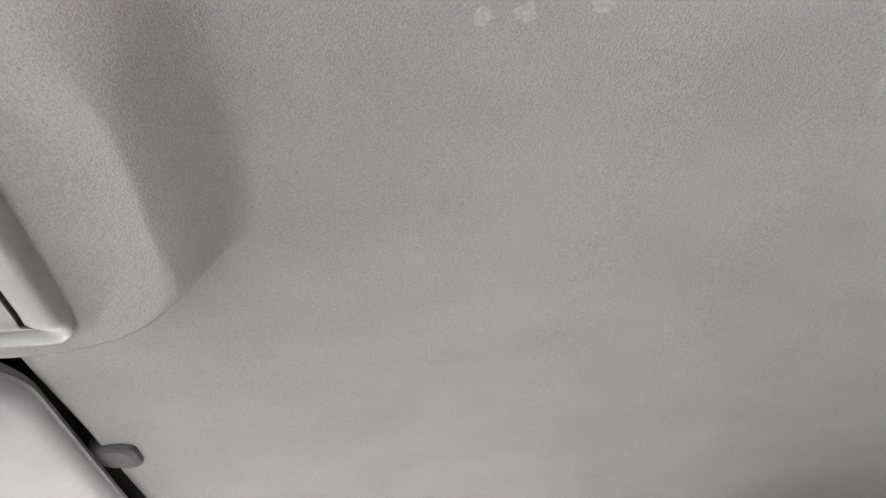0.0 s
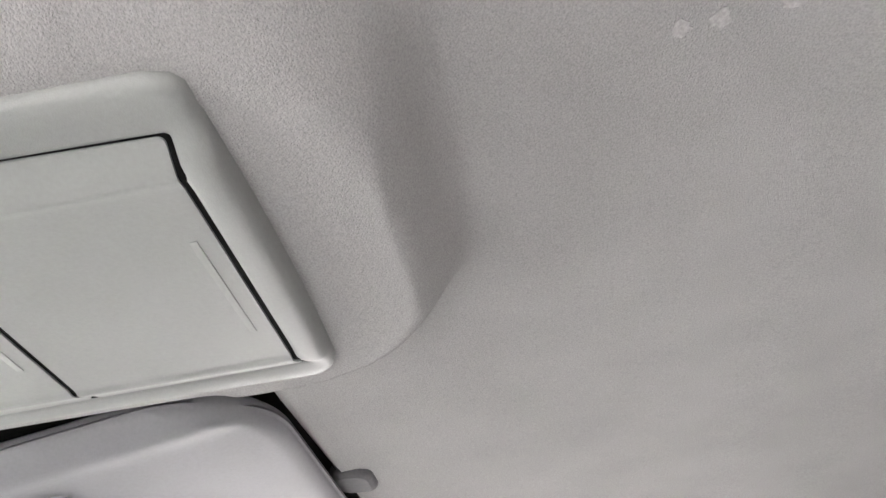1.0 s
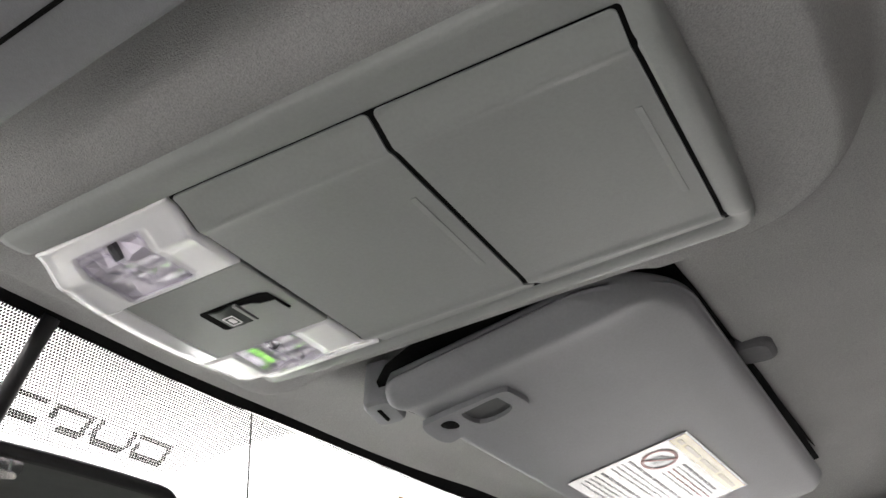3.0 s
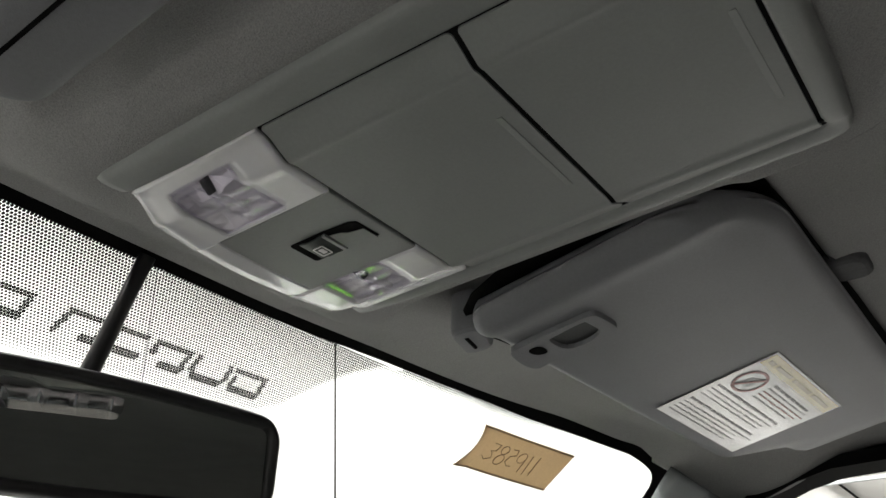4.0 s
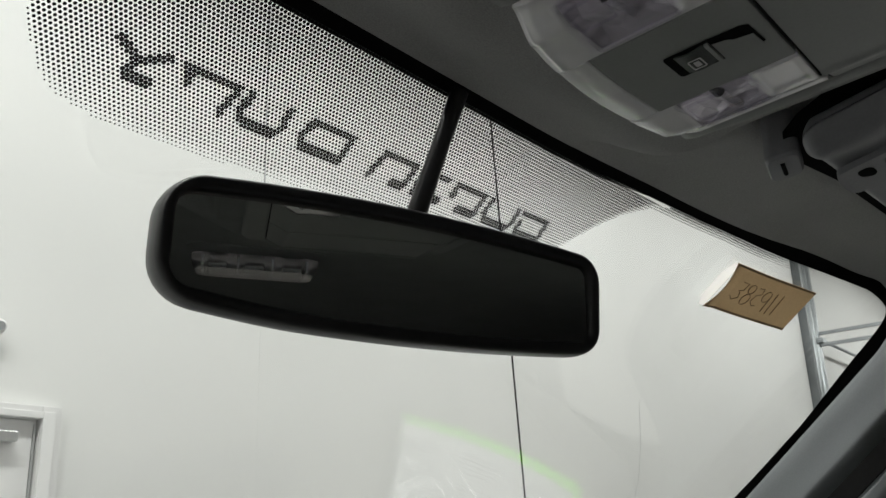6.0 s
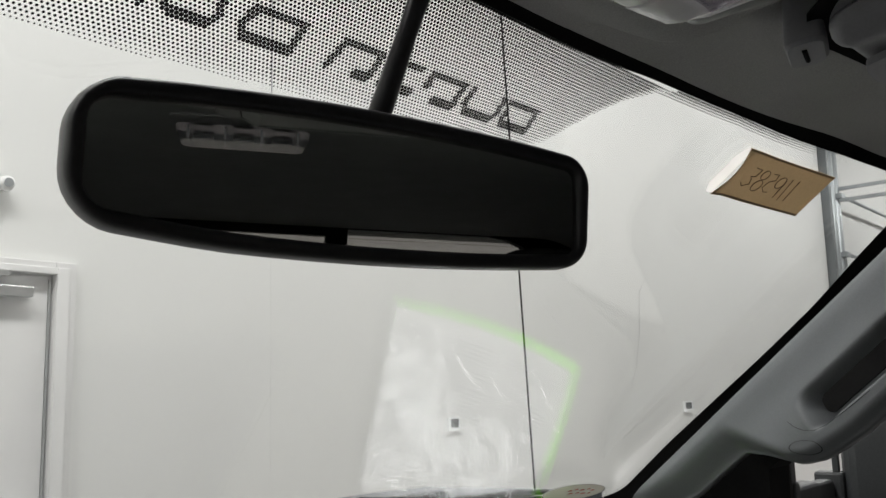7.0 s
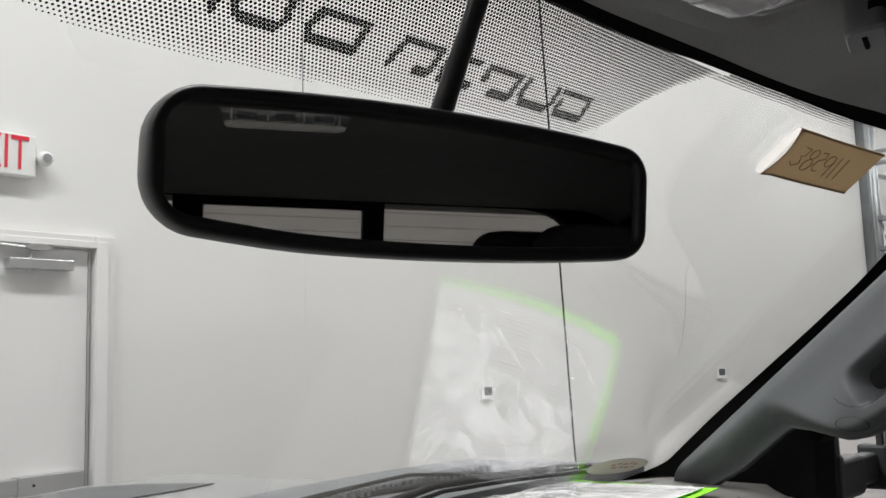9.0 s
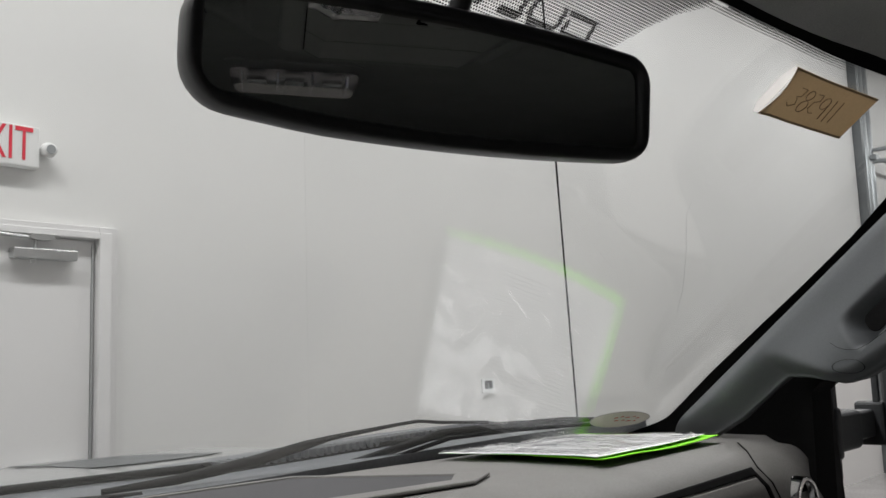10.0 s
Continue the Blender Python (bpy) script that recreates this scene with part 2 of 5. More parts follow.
def table(v, rows):
    """Straight lines through rows of (v, value)."""
    for (a, p), (b, q) in zip(rows, rows[1:]):
        if v <= b:
            return p + (q - p) * max(0.0, (v - a) / (b - a))
    return rows[-1][1]


def box(x0, x1, y0, y1, z0, z1, bm=None):
    bm = bm or bmesh.new()
    v = [bm.verts.new((x, y, z)) for x in (x0, x1) for y in (y0, y1) for z in (z0, z1)]
    for f in ((0, 1, 3, 2), (4, 6, 7, 5), (0, 4, 5, 1), (2, 3, 7, 6), (0, 2, 6, 4), (1, 5, 7, 3)):
        bm.faces.new([v[i] for i in f])
    return bm


def soften(points, times=2):
    """A polygon with its corners cut round."""
    for _ in range(times):
        pairs = list(zip(points, points[1:] + points[:1]))
        points = [(lerp(a[0], b[0], k), lerp(a[1], b[1], k)) for a, b in pairs for k in (0.25, 0.75)]
    return points


def slab(cols, lo, hi, place, thick, rows=8, bm=None):
    """A sheet with thickness: for every u of cols, v runs from lo(u) to hi(u). place(u, v, w): the point, w metres in from the face."""
    bm = bm or bmesh.new()
    layers = []
    shares = rows if isinstance(rows, list) else [j / rows for j in range(rows + 1)]
    rows = len(shares) - 1
    for w in (0.0, thick):
        layers.append([[bm.verts.new(place(u, lerp(lo(u), hi(u), q), w)) for q in shares] for u in cols])
    a, b = layers
    n = len(cols) - 1
    for i in range(n):
        for j in range(rows):
            bm.faces.new((a[i][j], a[i + 1][j], a[i + 1][j + 1], a[i][j + 1]))
            bm.faces.new((b[i][j], b[i][j + 1], b[i + 1][j + 1], b[i + 1][j]))
        bm.faces.new((a[i][0], b[i][0], b[i + 1][0], a[i + 1][0]))
        bm.faces.new((a[i][rows], a[i + 1][rows], b[i + 1][rows], b[i][rows]))
    for j in range(rows):
        bm.faces.new((a[0][j], a[0][j + 1], b[0][j + 1], b[0][j]))
        bm.faces.new((a[n][j], b[n][j], b[n][j + 1], a[n][j + 1]))
    return bm


def steps(a, b, n):
    return [lerp(a, b, i / n) for i in range(n + 1)]


def corner_cols(u0, u1, r0, r1, n=14, k=5):
    """Columns from u0 to u1, close together where the corners round off."""
    first = [u0 + r0 * (1 - math.cos(math.pi / 2 * i / k)) for i in range(k)] if r0 else [u0]
    last = [u1 - r1 * (1 - math.cos(math.pi / 2 * i / k)) for i in range(k)][::-1] if r1 else [u1]
    middle = steps(u0 + r0, u1 - r1, n)
    out = first + middle[(1 if not r0 else 0):(len(middle) - (1 if not r1 else 0))] + last
    return sorted(set(round(u, 6) for u in out))


def inset(u, u0, u1, r0, r1):
    """How far a rounded corner cuts into the edge at u."""
    if r0 and u < u0 + r0:
        return r0 - math.sqrt(max(0.0, r0 * r0 - (u0 + r0 - u) ** 2))
    if r1 and u > u1 - r1:
        return r1 - math.sqrt(max(0.0, r1 * r1 - (u - u1 + r1) ** 2))
    return 0.0


def tube(points, radius, sides=10, bm=None, ends=True):
    """A round bar along points; radius: one number, or one for each point."""
    bm = bm or bmesh.new()
    pts = [Vector(p) for p in points]
    rad = radius if isinstance(radius, (list, tuple)) else [radius] * len(pts)
    rings = []
    for i, p in enumerate(pts):
        d = (pts[min(i + 1, len(pts) - 1)] - pts[max(i - 1, 0)]).normalized()
        side = d.cross(Vector((0, 0, 1)) if abs(d.z) < 0.9 else Vector((1, 0, 0))).normalized()
        up = side.cross(d)
        rings.append([bm.verts.new(p + rad[i] * (math.cos(a) * side + math.sin(a) * up)) for a in (2 * math.pi * k / sides for k in range(sides))])
    for r, s in zip(rings, rings[1:]):
        for k in range(sides):
            bm.faces.new((r[k], r[(k + 1) % sides], s[(k + 1) % sides], s[k]))
    if ends:
        bm.faces.new(rings[0][::-1])
        bm.faces.new(rings[-1])
    return bm


def plate(outer, holes, place, thick):
    """A flat plate with holes: outlines of (u, v), set into space by place(u, v, w)."""
    bm = bmesh.new()
    edges = []
    for loop in (outer, *holes):
        vs = [bm.verts.new((u, v, 0)) for u, v in loop]
        edges += [bm.edges.new((vs[i], vs[(i + 1) % len(vs)])) for i in range(len(vs))]
    bmesh.ops.triangle_fill(bm, use_beauty=True, edges=edges, normal=(0, 0, 1))
    faces = bm.faces[:]
    got = bmesh.ops.extrude_face_region(bm, geom=faces)
    for v in (g for g in got["geom"] if isinstance(g, bmesh.types.BMVert)):
        v.co.z = thick
    for v in bm.verts:
        v.co = Vector(place(v.co.x, v.co.y, v.co.z))
    return bm


def rounded(u0, u1, v0, v1, r, k=5):
    """The outline of a rounded rectangle."""
    out = []
    for cu, cv, a0 in ((u1 - r, v1 - r, 0), (u0 + r, v1 - r, 90), (u0 + r, v0 + r, 180), (u1 - r, v0 + r, 270)):
        out += [(cu + r * math.cos(radians(a0 + 90 * i / k)), cv + r * math.sin(radians(a0 + 90 * i / k))) for i in range(k + 1)]
    return out


def loft(rings, cap=True):
    """Skin over rings of points that have the same count."""
    bm = bmesh.new()
    vs = [[bm.verts.new(p) for p in ring] for ring in rings]
    n = len(vs[0])
    for a, b in zip(vs, vs[1:]):
        for i in range(n):
            bm.faces.new((a[i], a[(i + 1) % n], b[(i + 1) % n], b[i]))
    if cap:
        bm.faces.new(vs[0][::-1])
        bm.faces.new(vs[-1])
    return bm


# ---- the windscreen's surface and the headliner's height ----
GA, GK, GS, GX = 0.5013, 0.358, 1.30, 0.5436


def screen_drop(x):
    """How far the glass falls back towards its sides."""
    x = abs(x)
    return GK * x ** 4 if x < GX else GK * GX ** 4 + 4 * GK * GX ** 3 * (x - GX)


def screen_y(x, z):
    return GA - screen_drop(x) - GS * (z - 1.8)


SLOPE = math.sqrt(1 + GS * GS)


def on_screen(x, z, w=0.0):
    """A point of the windscreen's inner face, w metres into the cab."""
    return (x, screen_y(x, z) - w / SLOPE, z - w * GS / SLOPE)


def header_z(x):
    return 1.8325 + 0.004 * smooth(0.18, 0.30, abs(x)) - 0.007 * smooth(0.55, 0.75, abs(x))


def strip_low(x):
    """The lower edge of the black strip under the header."""
    return table(x, [(-0.8, 1.826), (-0.2, 1.8285), (0.16, 1.8288), (0.21, 1.8300), (0.30, 1.8316), (0.42, 1.8316), (0.50, 1.8292), (0.60, 1.8262), (0.71, 1.8220), (0.80, 1.818)])


def screen_x(z):
    """Half the width of the daylight opening at height z."""
    return table(1.84 - z, [(0, 0.790), (0.06, 0.804), (0.10, 0.812), (0.2, 0.829), (0.31, 0.838), (0.37, 0.852), (0.5, 0.87)])


XC = 0.021


def face_z(x, y):
    """The lower face of the overhead console."""
    d = abs(x - XC)
    return 1.8215 - 0.081 * (y - 0.04) - 0.0070 * (1 - smooth(0.072, 0.092, d)) - 0.0009 * math.exp(-((d - 0.0725) / 0.0032) ** 2)


BASE = [(-1.4, 1.785), (-1.3, 1.805), (-1.1, 1.840), (-0.7, 1.878), (-0.4, 1.886), (-0.17, 1.883), (0.0, 1.864), (0.09, 1.851), (0.25, 1.843), (0.40, 1.841), (0.47, 1.834)]


def pod_share(x, y):
    """1 on the swelling round the console, 0 on the plain headliner."""
    x0, x1, y0, r = -0.100, 0.148, -0.020, 0.080
    cx, cy = min(max(x, x0 + r), x1 - r), max(y, y0 + r)
    off = math.hypot(x - cx, y - cy) - r
    turn = smooth(0.25, 0.95, (x - cx) / max(1e-6, math.hypot(x - cx, y - cy))) if x > cx else 0.0
    reach = 0.090 if x < cx and y >= cy else (lerp(0.034, 0.0035, turn) if x > -0.03 else lerp(0.034, 0.09, smooth(-0.03, -0.16, x)))
    return (1 - smooth(0.0, reach, off)) * (1 - smooth(0.375, 0.462, y))


def visor_pocket(x, y):
    """The hollows that the visors fold into."""
    u = x if x > XC else 2 * (XC - 0.004) - x
    return (0.034 * smooth(0.138, 0.170, u) if x > XC else 0.046 * smooth(0.154, 0.170, u)) * (1 - smooth(0.66, 0.74, u)) * smooth(0.088, 0.115, y + 0.03 * (u - 0.2)) * (1 - smooth(0.318, 0.350, y + 0.075 * (u - 0.2)))


def corner_z(x):
    """The felt's front edge, which leaves the glass for the pillar's top."""
    return min(header_z(x), table(abs(x), [(0.70, 1.8300), (0.745, 1.8225), (0.83, 1.760), (0.86, 1.745)]))


def liner_front(x):
    if abs(x) < 0.745:
        return screen_y(x, corner_z(x)) + 0.004
    return lerp(screen_y(0.745, 1.8225) + 0.004, 0.312, (abs(x) - 0.745) / 0.085)


def liner_z(x, y):
    z = table(y, BASE) - lerp(0.055, 0.118, smooth(0.15, 0.30, y)) * smooth(0.66, 0.87, abs(x)) ** 2
    target = table(y, [(-0.06, 1.829), (0.03, 1.8275), (0.36, 1.8005), (0.42, 1.803), (0.47, 1.812)])
    swell = 0.014 * smooth(0.20, 0.33, y) * (1 - smooth(0.37, 0.455, y)) * (1 - smooth(0.15, 0.32, abs(x - XC)))
    z = min(lerp(z, target, pod_share(x, y)), z - swell) + visor_pocket(x, y)
    return lerp(z, corner_z(x) - 0.0005 + 0.0055 * smooth(0.68, 0.52, abs(x)) * lerp(0.45, 1.0, smooth(0.10, 0.30, x)), smooth(0.045, 0.0, liner_front(x) - y))


# ---- the hall ----
ground = tagged(part("ground", box(-40, 40, -40, 40, -0.3, 0.0), CONCRETE), "pale sealed concrete floor of the hall", "floor", kind="structure")

WALL_Y = 4.0
wall_north = thing("wall_north", "white painted wall boards with fine upright seams", "wall", kind="structure")
part("backing", box(-8, 27, WALL_Y + 0.03, WALL_Y + 0.2, 0, 6), GAP, wall_north)
SEAMS = [(-4.59, 0.002), (-2.15, 0.002), (0.29, 0.002), (2.758, 0.0004), (5.215, 0.0004), (7.62, 0.0004), (10.06, 0.0004), (12.0, 0.004)]
last = (-7.9, 0.0)
for seam in SEAMS:
    part("panel", box(last[0] + last[1], seam[0] - seam[1], WALL_Y, WALL_Y + 0.03, 0.0, 5.9), WALL, wall_north)
    last = seam
part("panel", box(12.55, 26.9, WALL_Y + 0.02, WALL_Y + 0.03, 0.0, 5.9), WALL, wall_north)

part("seam_wire", box(2.755, 2.761, WALL_Y - 0.004, WALL_Y - 0.001, 3.0, 5.9), GREYINK, wall_north, "thin grey upright line")

wall_south = tagged(part("wall_south", box(-8, 27, -9.2, -9.0, 0, 6), WALL_WARM), "pale warm white wall behind the truck", "wall", kind="structure")
wall_west = tagged(part("wall_west", box(-8.2, -8, -9.2, 4.2, 0, 6), WALL), "white painted side wall of the hall", "wall", kind="structure")
wall_east = tagged(part("wall_east", box(27, 27.2, -9.2, 4.2, 0, 6), WALL), "white painted far side wall of the hall", "wall", kind="structure")
ceiling = tagged(part("ceiling", box(-8.2, 27.2, -9.2, 4.2, 6.0, 6.2), WALL), "white hall ceiling above the truck", "ceiling", kind="structure")

# the steel frame of the bay beside the wall
bay = thing("bay_frame", "grey galvanised steel posts and rails beside the white wall", "steel frame", kind="structure")
part("channel", box(12.03, 12.13, WALL_Y - 0.10, WALL_Y + 0.02, 0, 5.9), GALV_DARK, bay, "dark grey steel channel", bevel=0.006)
for x in (12.20, 12.40):
    part("post", tube([(x, WALL_Y - 0.06, 0.0), (x, WALL_Y - 0.06, 5.9)], 0.062, 14), GALV, bay, smooth=True)
for z, x1 in ((2.90, 13.9), (3.30, 16.0), (4.10, 16.0)):
    part("rail", tube([(12.40, WALL_Y - 0.14, z), (x1, WALL_Y - 0.14, z)], 0.024, 10), GALV, bay, smooth=True)
    part("clamp", box(12.33, 12.47, WALL_Y - 0.175, WALL_Y - 0.06, z - 0.035, z + 0.035), GALV, bay, bevel=0.008)
for z in (2.78, 4.02, 4.18):
    part("side_rail", box(12.36, 12.42, -1.5, WALL_Y - 0.12, z, z + 0.045), GALV, bay, bevel=0.006)
part("conduit", tube([(12.62, WALL_Y - 0.05, 0.0), (12.62, WALL_Y - 0.05, 3.3)], 0.025), GALV, bay, smooth=True)


def fire_door():
    door = thing("door_1", "closed white steel door in a stepped white frame", "door", kind="structure")
    x0, x1, top = 0.633, 1.546, 2.143
    for name, b in (("frame_jamb", (x1 + 0.006, x1 + 0.099, 0, top + 0.064)), ("frame_jamb", (x0 - 0.099, x0 - 0.006, 0, top + 0.064)),
                    ("frame_head", (x0 - 0.006, x1 + 0.006, top + 0.008, top + 0.064))):
        part(name, box(b[0], b[1], WALL_Y - 0.045, WALL_Y + 0.0, b[2], b[3]), FRAMEPAINT, door, bevel=0.003)
    for name, b in (("stop_jamb", (x1 + 0.006, x1 + 0.062, 0, top + 0.038)), ("stop_head", (x0, x1 + 0.006, top + 0.008, top + 0.038))):
        part(name, box(b[0], b[1], WALL_Y - 0.060, WALL_Y - 0.045, b[2], b[3]), DOORPAINT, door, bevel=0.003)
    leaf = part("leaf", box(x0, x1 - 0.012, WALL_Y - 0.012, WALL_Y - 0.001, 0.02, top), DOORPAINT, door, bevel=0.002)
    part("edge_strip", box(x1 - 0.011, x1 - 0.003, WALL_Y - 0.018, WALL_Y - 0.002, 0.02, top - 0.012), STEEL, door, "thin metal hinge strip")
    bar = part("push_bar", box(x0 + 0.06, x1 - 0.05, WALL_Y - 0.075, WALL_Y - 0.03, 1.135, 1.20), STEEL, door, "satin metal push bar", bevel=0.006)
    part("end_plate", box(x1 - 0.32, x1 - 0.045, WALL_Y - 0.080, WALL_Y - 0.012, 1.13, 1.205), STEEL, bar, bevel=0.004)
    part("screw", box(x1 - 0.262, x1 - 0.252, WALL_Y - 0.083, WALL_Y - 0.079, 1.163, 1.173), GAP, bar)
    closer = part("closer", box(1.175, 1.447, WALL_Y - 0.072, WALL_Y - 0.013, 2.046, 2.091), STEEL, door, "grey metal door closer", bevel=0.006)
    part("arm", tube([(1.265, WALL_Y - 0.06, 2.090), (1.265, WALL_Y - 0.06, 2.134), (1.06, WALL_Y - 0.10, 2.138), (0.84, WALL_Y - 0.05, 2.146)], 0.008), STEEL, closer)
    part("shoe", loft([[(1.29 + 0.055 * math.cos(a), WALL_Y - 0.05 - w, 2.137 + 0.014 * math.sin(a)) for a in steps(0, 2 * math.pi * 15 / 16, 15)] for w in (0, 0.03)]), STEEL, closer)
    part("pivot", tube([(1.265, WALL_Y - 0.05, 2.030), (1.265, WALL_Y - 0.05, 2.047)], 0.012), STEEL, closer)
    return door


fire_door()


def text_part(name, body, size, mat, parent, m, depth=0.002):
    """Letters as a mesh, set by the pose m."""
    curve = bpy.data.curves.new(name, "FONT")
    curve.body, curve.size, curve.extrude, curve.align_x, curve.align_y = body, size, depth, "CENTER", "CENTER"
    probe = new(name, curve)
    mesh = bpy.data.meshes.new_from_object(probe.evaluated_get(bpy.context.evaluated_depsgraph_get()))
    bpy.data.objects.remove(probe)
    bpy.data.curves.remove(curve)
    mesh.materials.clear()
    mesh.materials.append(mat)
    ob = new(name, mesh)
    ob.parent = parent
    ob.matrix_basis = m
    return ob


def exit_sign():
    sign = thing("exit_sign", "white exit sign box with red letters on the wall", "exit sign")
    part("case", box(0.970, 1.280, WALL_Y - 0.055, WALL_Y, 2.433, 2.610), SIGNW, sign, bevel=0.006)
    text_part("lettering", "EXIT", 0.185, REDSIGN, sign, pose(1.117, WALL_Y - 0.057, 2.522, 90, 0, 0) @ Matrix.Diagonal((0.70, 1.12, 1, 1)), 0.001)
    head = part("lamp_head", tube([(1.318, WALL_Y - 0.075, 2.518), (1.318, WALL_Y - 0.05, 2.518), (1.318, WALL_Y - 0.015, 2.518), (1.318, WALL_Y, 2.518)],
                                  [0.028, 0.034, 0.024, 0.012], 16), SIGNW, sign, "small white emergency lamp", smooth=True)
    part("bulb_face", tube([(1.318, WALL_Y - 0.078, 2.518), (1.318, WALL_Y - 0.0745, 2.518)], 0.020, 16), GALV, head)
    part("arm", box(1.275, 1.318, WALL_Y - 0.03, WALL_Y - 0.015, 2.510, 2.526), SIGNW, head)
    return sign


exit_sign()


def wall_tag(x, z, tilt=0):
    tag = thing("wall_tag", "small white square tag with dark printed square on the wall", "wall tag", "position tags on the wall")
    part("card", box(-0.06, 0.06, -0.012, 0.0, -0.045, 0.042), PAPER, tag, bevel=0.003)
    part("print_square", box(-0.035, 0.040, -0.014, -0.0121, -0.022, 0.032), TAGGREY, tag)
    part("lip", box(-0.06, 0.06, -0.020, -0.012, -0.045, -0.039), PAPER, tag)
    tag.matrix_basis = pose(x, WALL_Y, z)
    return tag


first_tag = wall_tag(4.247, 1.404)
copy_thing(first_tag, pose(7.628, WALL_Y, 1.422) @ Matrix.Diagonal((1.6, 1, 1.1, 1)))

# scuffs on the wall
SCUFFS = ((2.167, 1.204, 0.008),)
for sx, sz, ln in SCUFFS:
    scuff = part("scuff_mark", box(sx, sx + ln, WALL_Y - 0.0025, WALL_Y - 0.0005, sz, sz + 0.006), GREYINK)
    tagged(scuff, "small grey scuff mark on the white wall", "scuff mark", "scuffs on the wall")

# ---- the truck's shell ----
COLS = sorted(set([round(v, 4) for v in steps(-0.808, 0.808, 96)] + [round(XC + v, 4) for v in (-0.2, -0.17, -0.14, -0.12, -0.10, -0.09, 0.09, 0.105, 0.112, 0.118, 0.124, 0.130, 0.136, 0.142, 0.148, 0.153, 0.16, 0.18)] + [round(-0.114 - 0.003 * k, 4) for k in range(16)] + [round(0.092 + 0.002 * k, 4) for k in range(34)]))


def headliner():
    bm = bmesh.new()
    vs_at = [round(-0.09 + 0.006 * k, 4) for k in range(10)] + [round(-0.03 + 0.002 * k, 4) for k in range(45)]
    grid = []
    for x in COLS:
        front = liner_front(x)
        ys = sorted(set([round(v, 4) for v in steps(-1.36, -0.12, 24)] + vs_at + [round(v, 4) for v in steps(0.06, 0.34, 34)]))
        ys += [lerp(0.34, front, k / 10) for k in range(1, 11)]
        grid.append([(x, y, liner_z(x, y)) for y in ys])
    low = [[bm.verts.new(p) for p in col] for col in grid]
    for a, b in zip(low, low[1:]):
        for j in range(len(a) - 1):
            bm.faces.new((a[j], a[j + 1], b[j + 1], b[j]))
    ob = tagged(part("headliner", bm, FABRIC, smooth=True), "grey felt headliner swelling round the overhead console", "headliner", kind="structure")
    mod = ob.modifiers.new("felt", "SOLIDIFY")
    mod.thickness, mod.offset = 0.006, 1.0
    return ob


headliner()
roof = tagged(part("roof_panel", box(-0.9, 0.9, -1.62, 0.43, 1.915, 1.93), HOOD, bevel=0.004), "painted truck roof above the headliner", "roof panel", kind="structure")
# closes the gap between roof and windscreen header
part_header = tagged(part("header_rail", slab(steps(-0.88, 0.88, 24), lambda u: 0.0, lambda u: 1.0,
                     lambda u, v, w: (u, screen_y(u, header_z(u)) + 0.002 + w, lerp(1.93, header_z(u) - 0.0, v)), 0.012, 2), DARKTRIM),
                     "dark steel header above the windscreen", "header rail", kind="structure")


def border_x(z):
    """The inner edge of the black border, rounded at the upper corner."""
    if z > 1.826:
        return 0.60
    if z > 1.70:
        return table(z, [(1.70, 0.8200), (1.7577, 0.797), (1.785, 0.789), (1.799, 0.782), (1.8049, 0.776), (1.809, 0.769), (1.812, 0.762), (1.8138, 0.755), (1.8158, 0.7457), (1.818, 0.733), (1.8205, 0.715), (1.8225, 0.697), (1.8245, 0.67)])
    return screen_x(z) + 0.002 - 0.060 * smooth(1.472, 1.438, z) ** 2


def windscreen():
    ws = thing("windscreen", "clear raked windscreen with black dotted shade band", "windscreen", kind="structure")
    pane = part("pane", slab(steps(-0.98, 0.98, 40), lambda u: 1.845, lambda u: 1.33, lambda u, v, w: on_screen(u, v, -0.0002 - w), 0.0048, 20), CLEAR, ws, smooth=True)
    mod = pane.modifiers.new("split", "EDGE_SPLIT")
    mod.split_angle = radians(40)
    pane.visible_shadow = False
    # the solid black border: header strip and the two uprights
    part("border_top", slab(steps(-0.80, 0.80, 40), lambda u: 1.846, strip_low, lambda u, v, w: on_screen(u, v, 0.0012 + w), 0.0006, 2), FRIT, ws)
    for s in (-1, 1):
        part("border_side", slab(steps(1.846, 1.8262, 2) + [1.8245, 1.8225, 1.8205, 1.8180, 1.8158, 1.8138, 1.8120, 1.8090, 1.8049, 1.799, 1.792] + steps(1.785, 1.48, 20)[:-1] + steps(1.48, 1.43, 16)[:-1] + steps(1.43, 1.36, 4), border_x, lambda z: lerp(0.90, 0.97, smooth(1.6, 1.45, z)),
                                 lambda z, x, w: on_screen(s * x, z, 0.0012 + w), 0.0006, 2), FRIT, ws)
    for nx, nz, size in ((0.0833, 1.5947, 1.0), (0.0389, 1.5887, 0.95)):
        part("chip", plate([(-0.0016 * size, -0.0007 * size), (0.0014 * size, 0.0004 * size), (0.0017 * size, 0.0010 * size), (-0.0005 * size, 0.0003 * size)], [], lambda u, v, w: on_screen(nx + u, nz + v, 0.0006 + w), 0.0002), GREYINK, ws, "tiny grey chip in the glass")
    part("hair_crack", tube([on_screen(x, z, 0.0004) for x, z in ((0.497, 1.712), (0.508, 1.7005), (0.525, 1.690), (0.569, 1.663), (0.62, 1.628), (0.640, 1.611), (0.659, 1.597))], [0.00008, 0.00013, 0.00016, 0.00016, 0.00015, 0.00014, 0.00008], 6), FAINTINK, ws, "fine hair crack in the glass")
    part("border_bottom", slab(steps(-0.86, 0.86, 24), lambda u: 1.418, lambda u: 1.34, lambda u, v, w: on_screen(u, v, 0.0012 + w), 0.0006, 2), FRIT, ws)
    return ws


WS = windscreen()


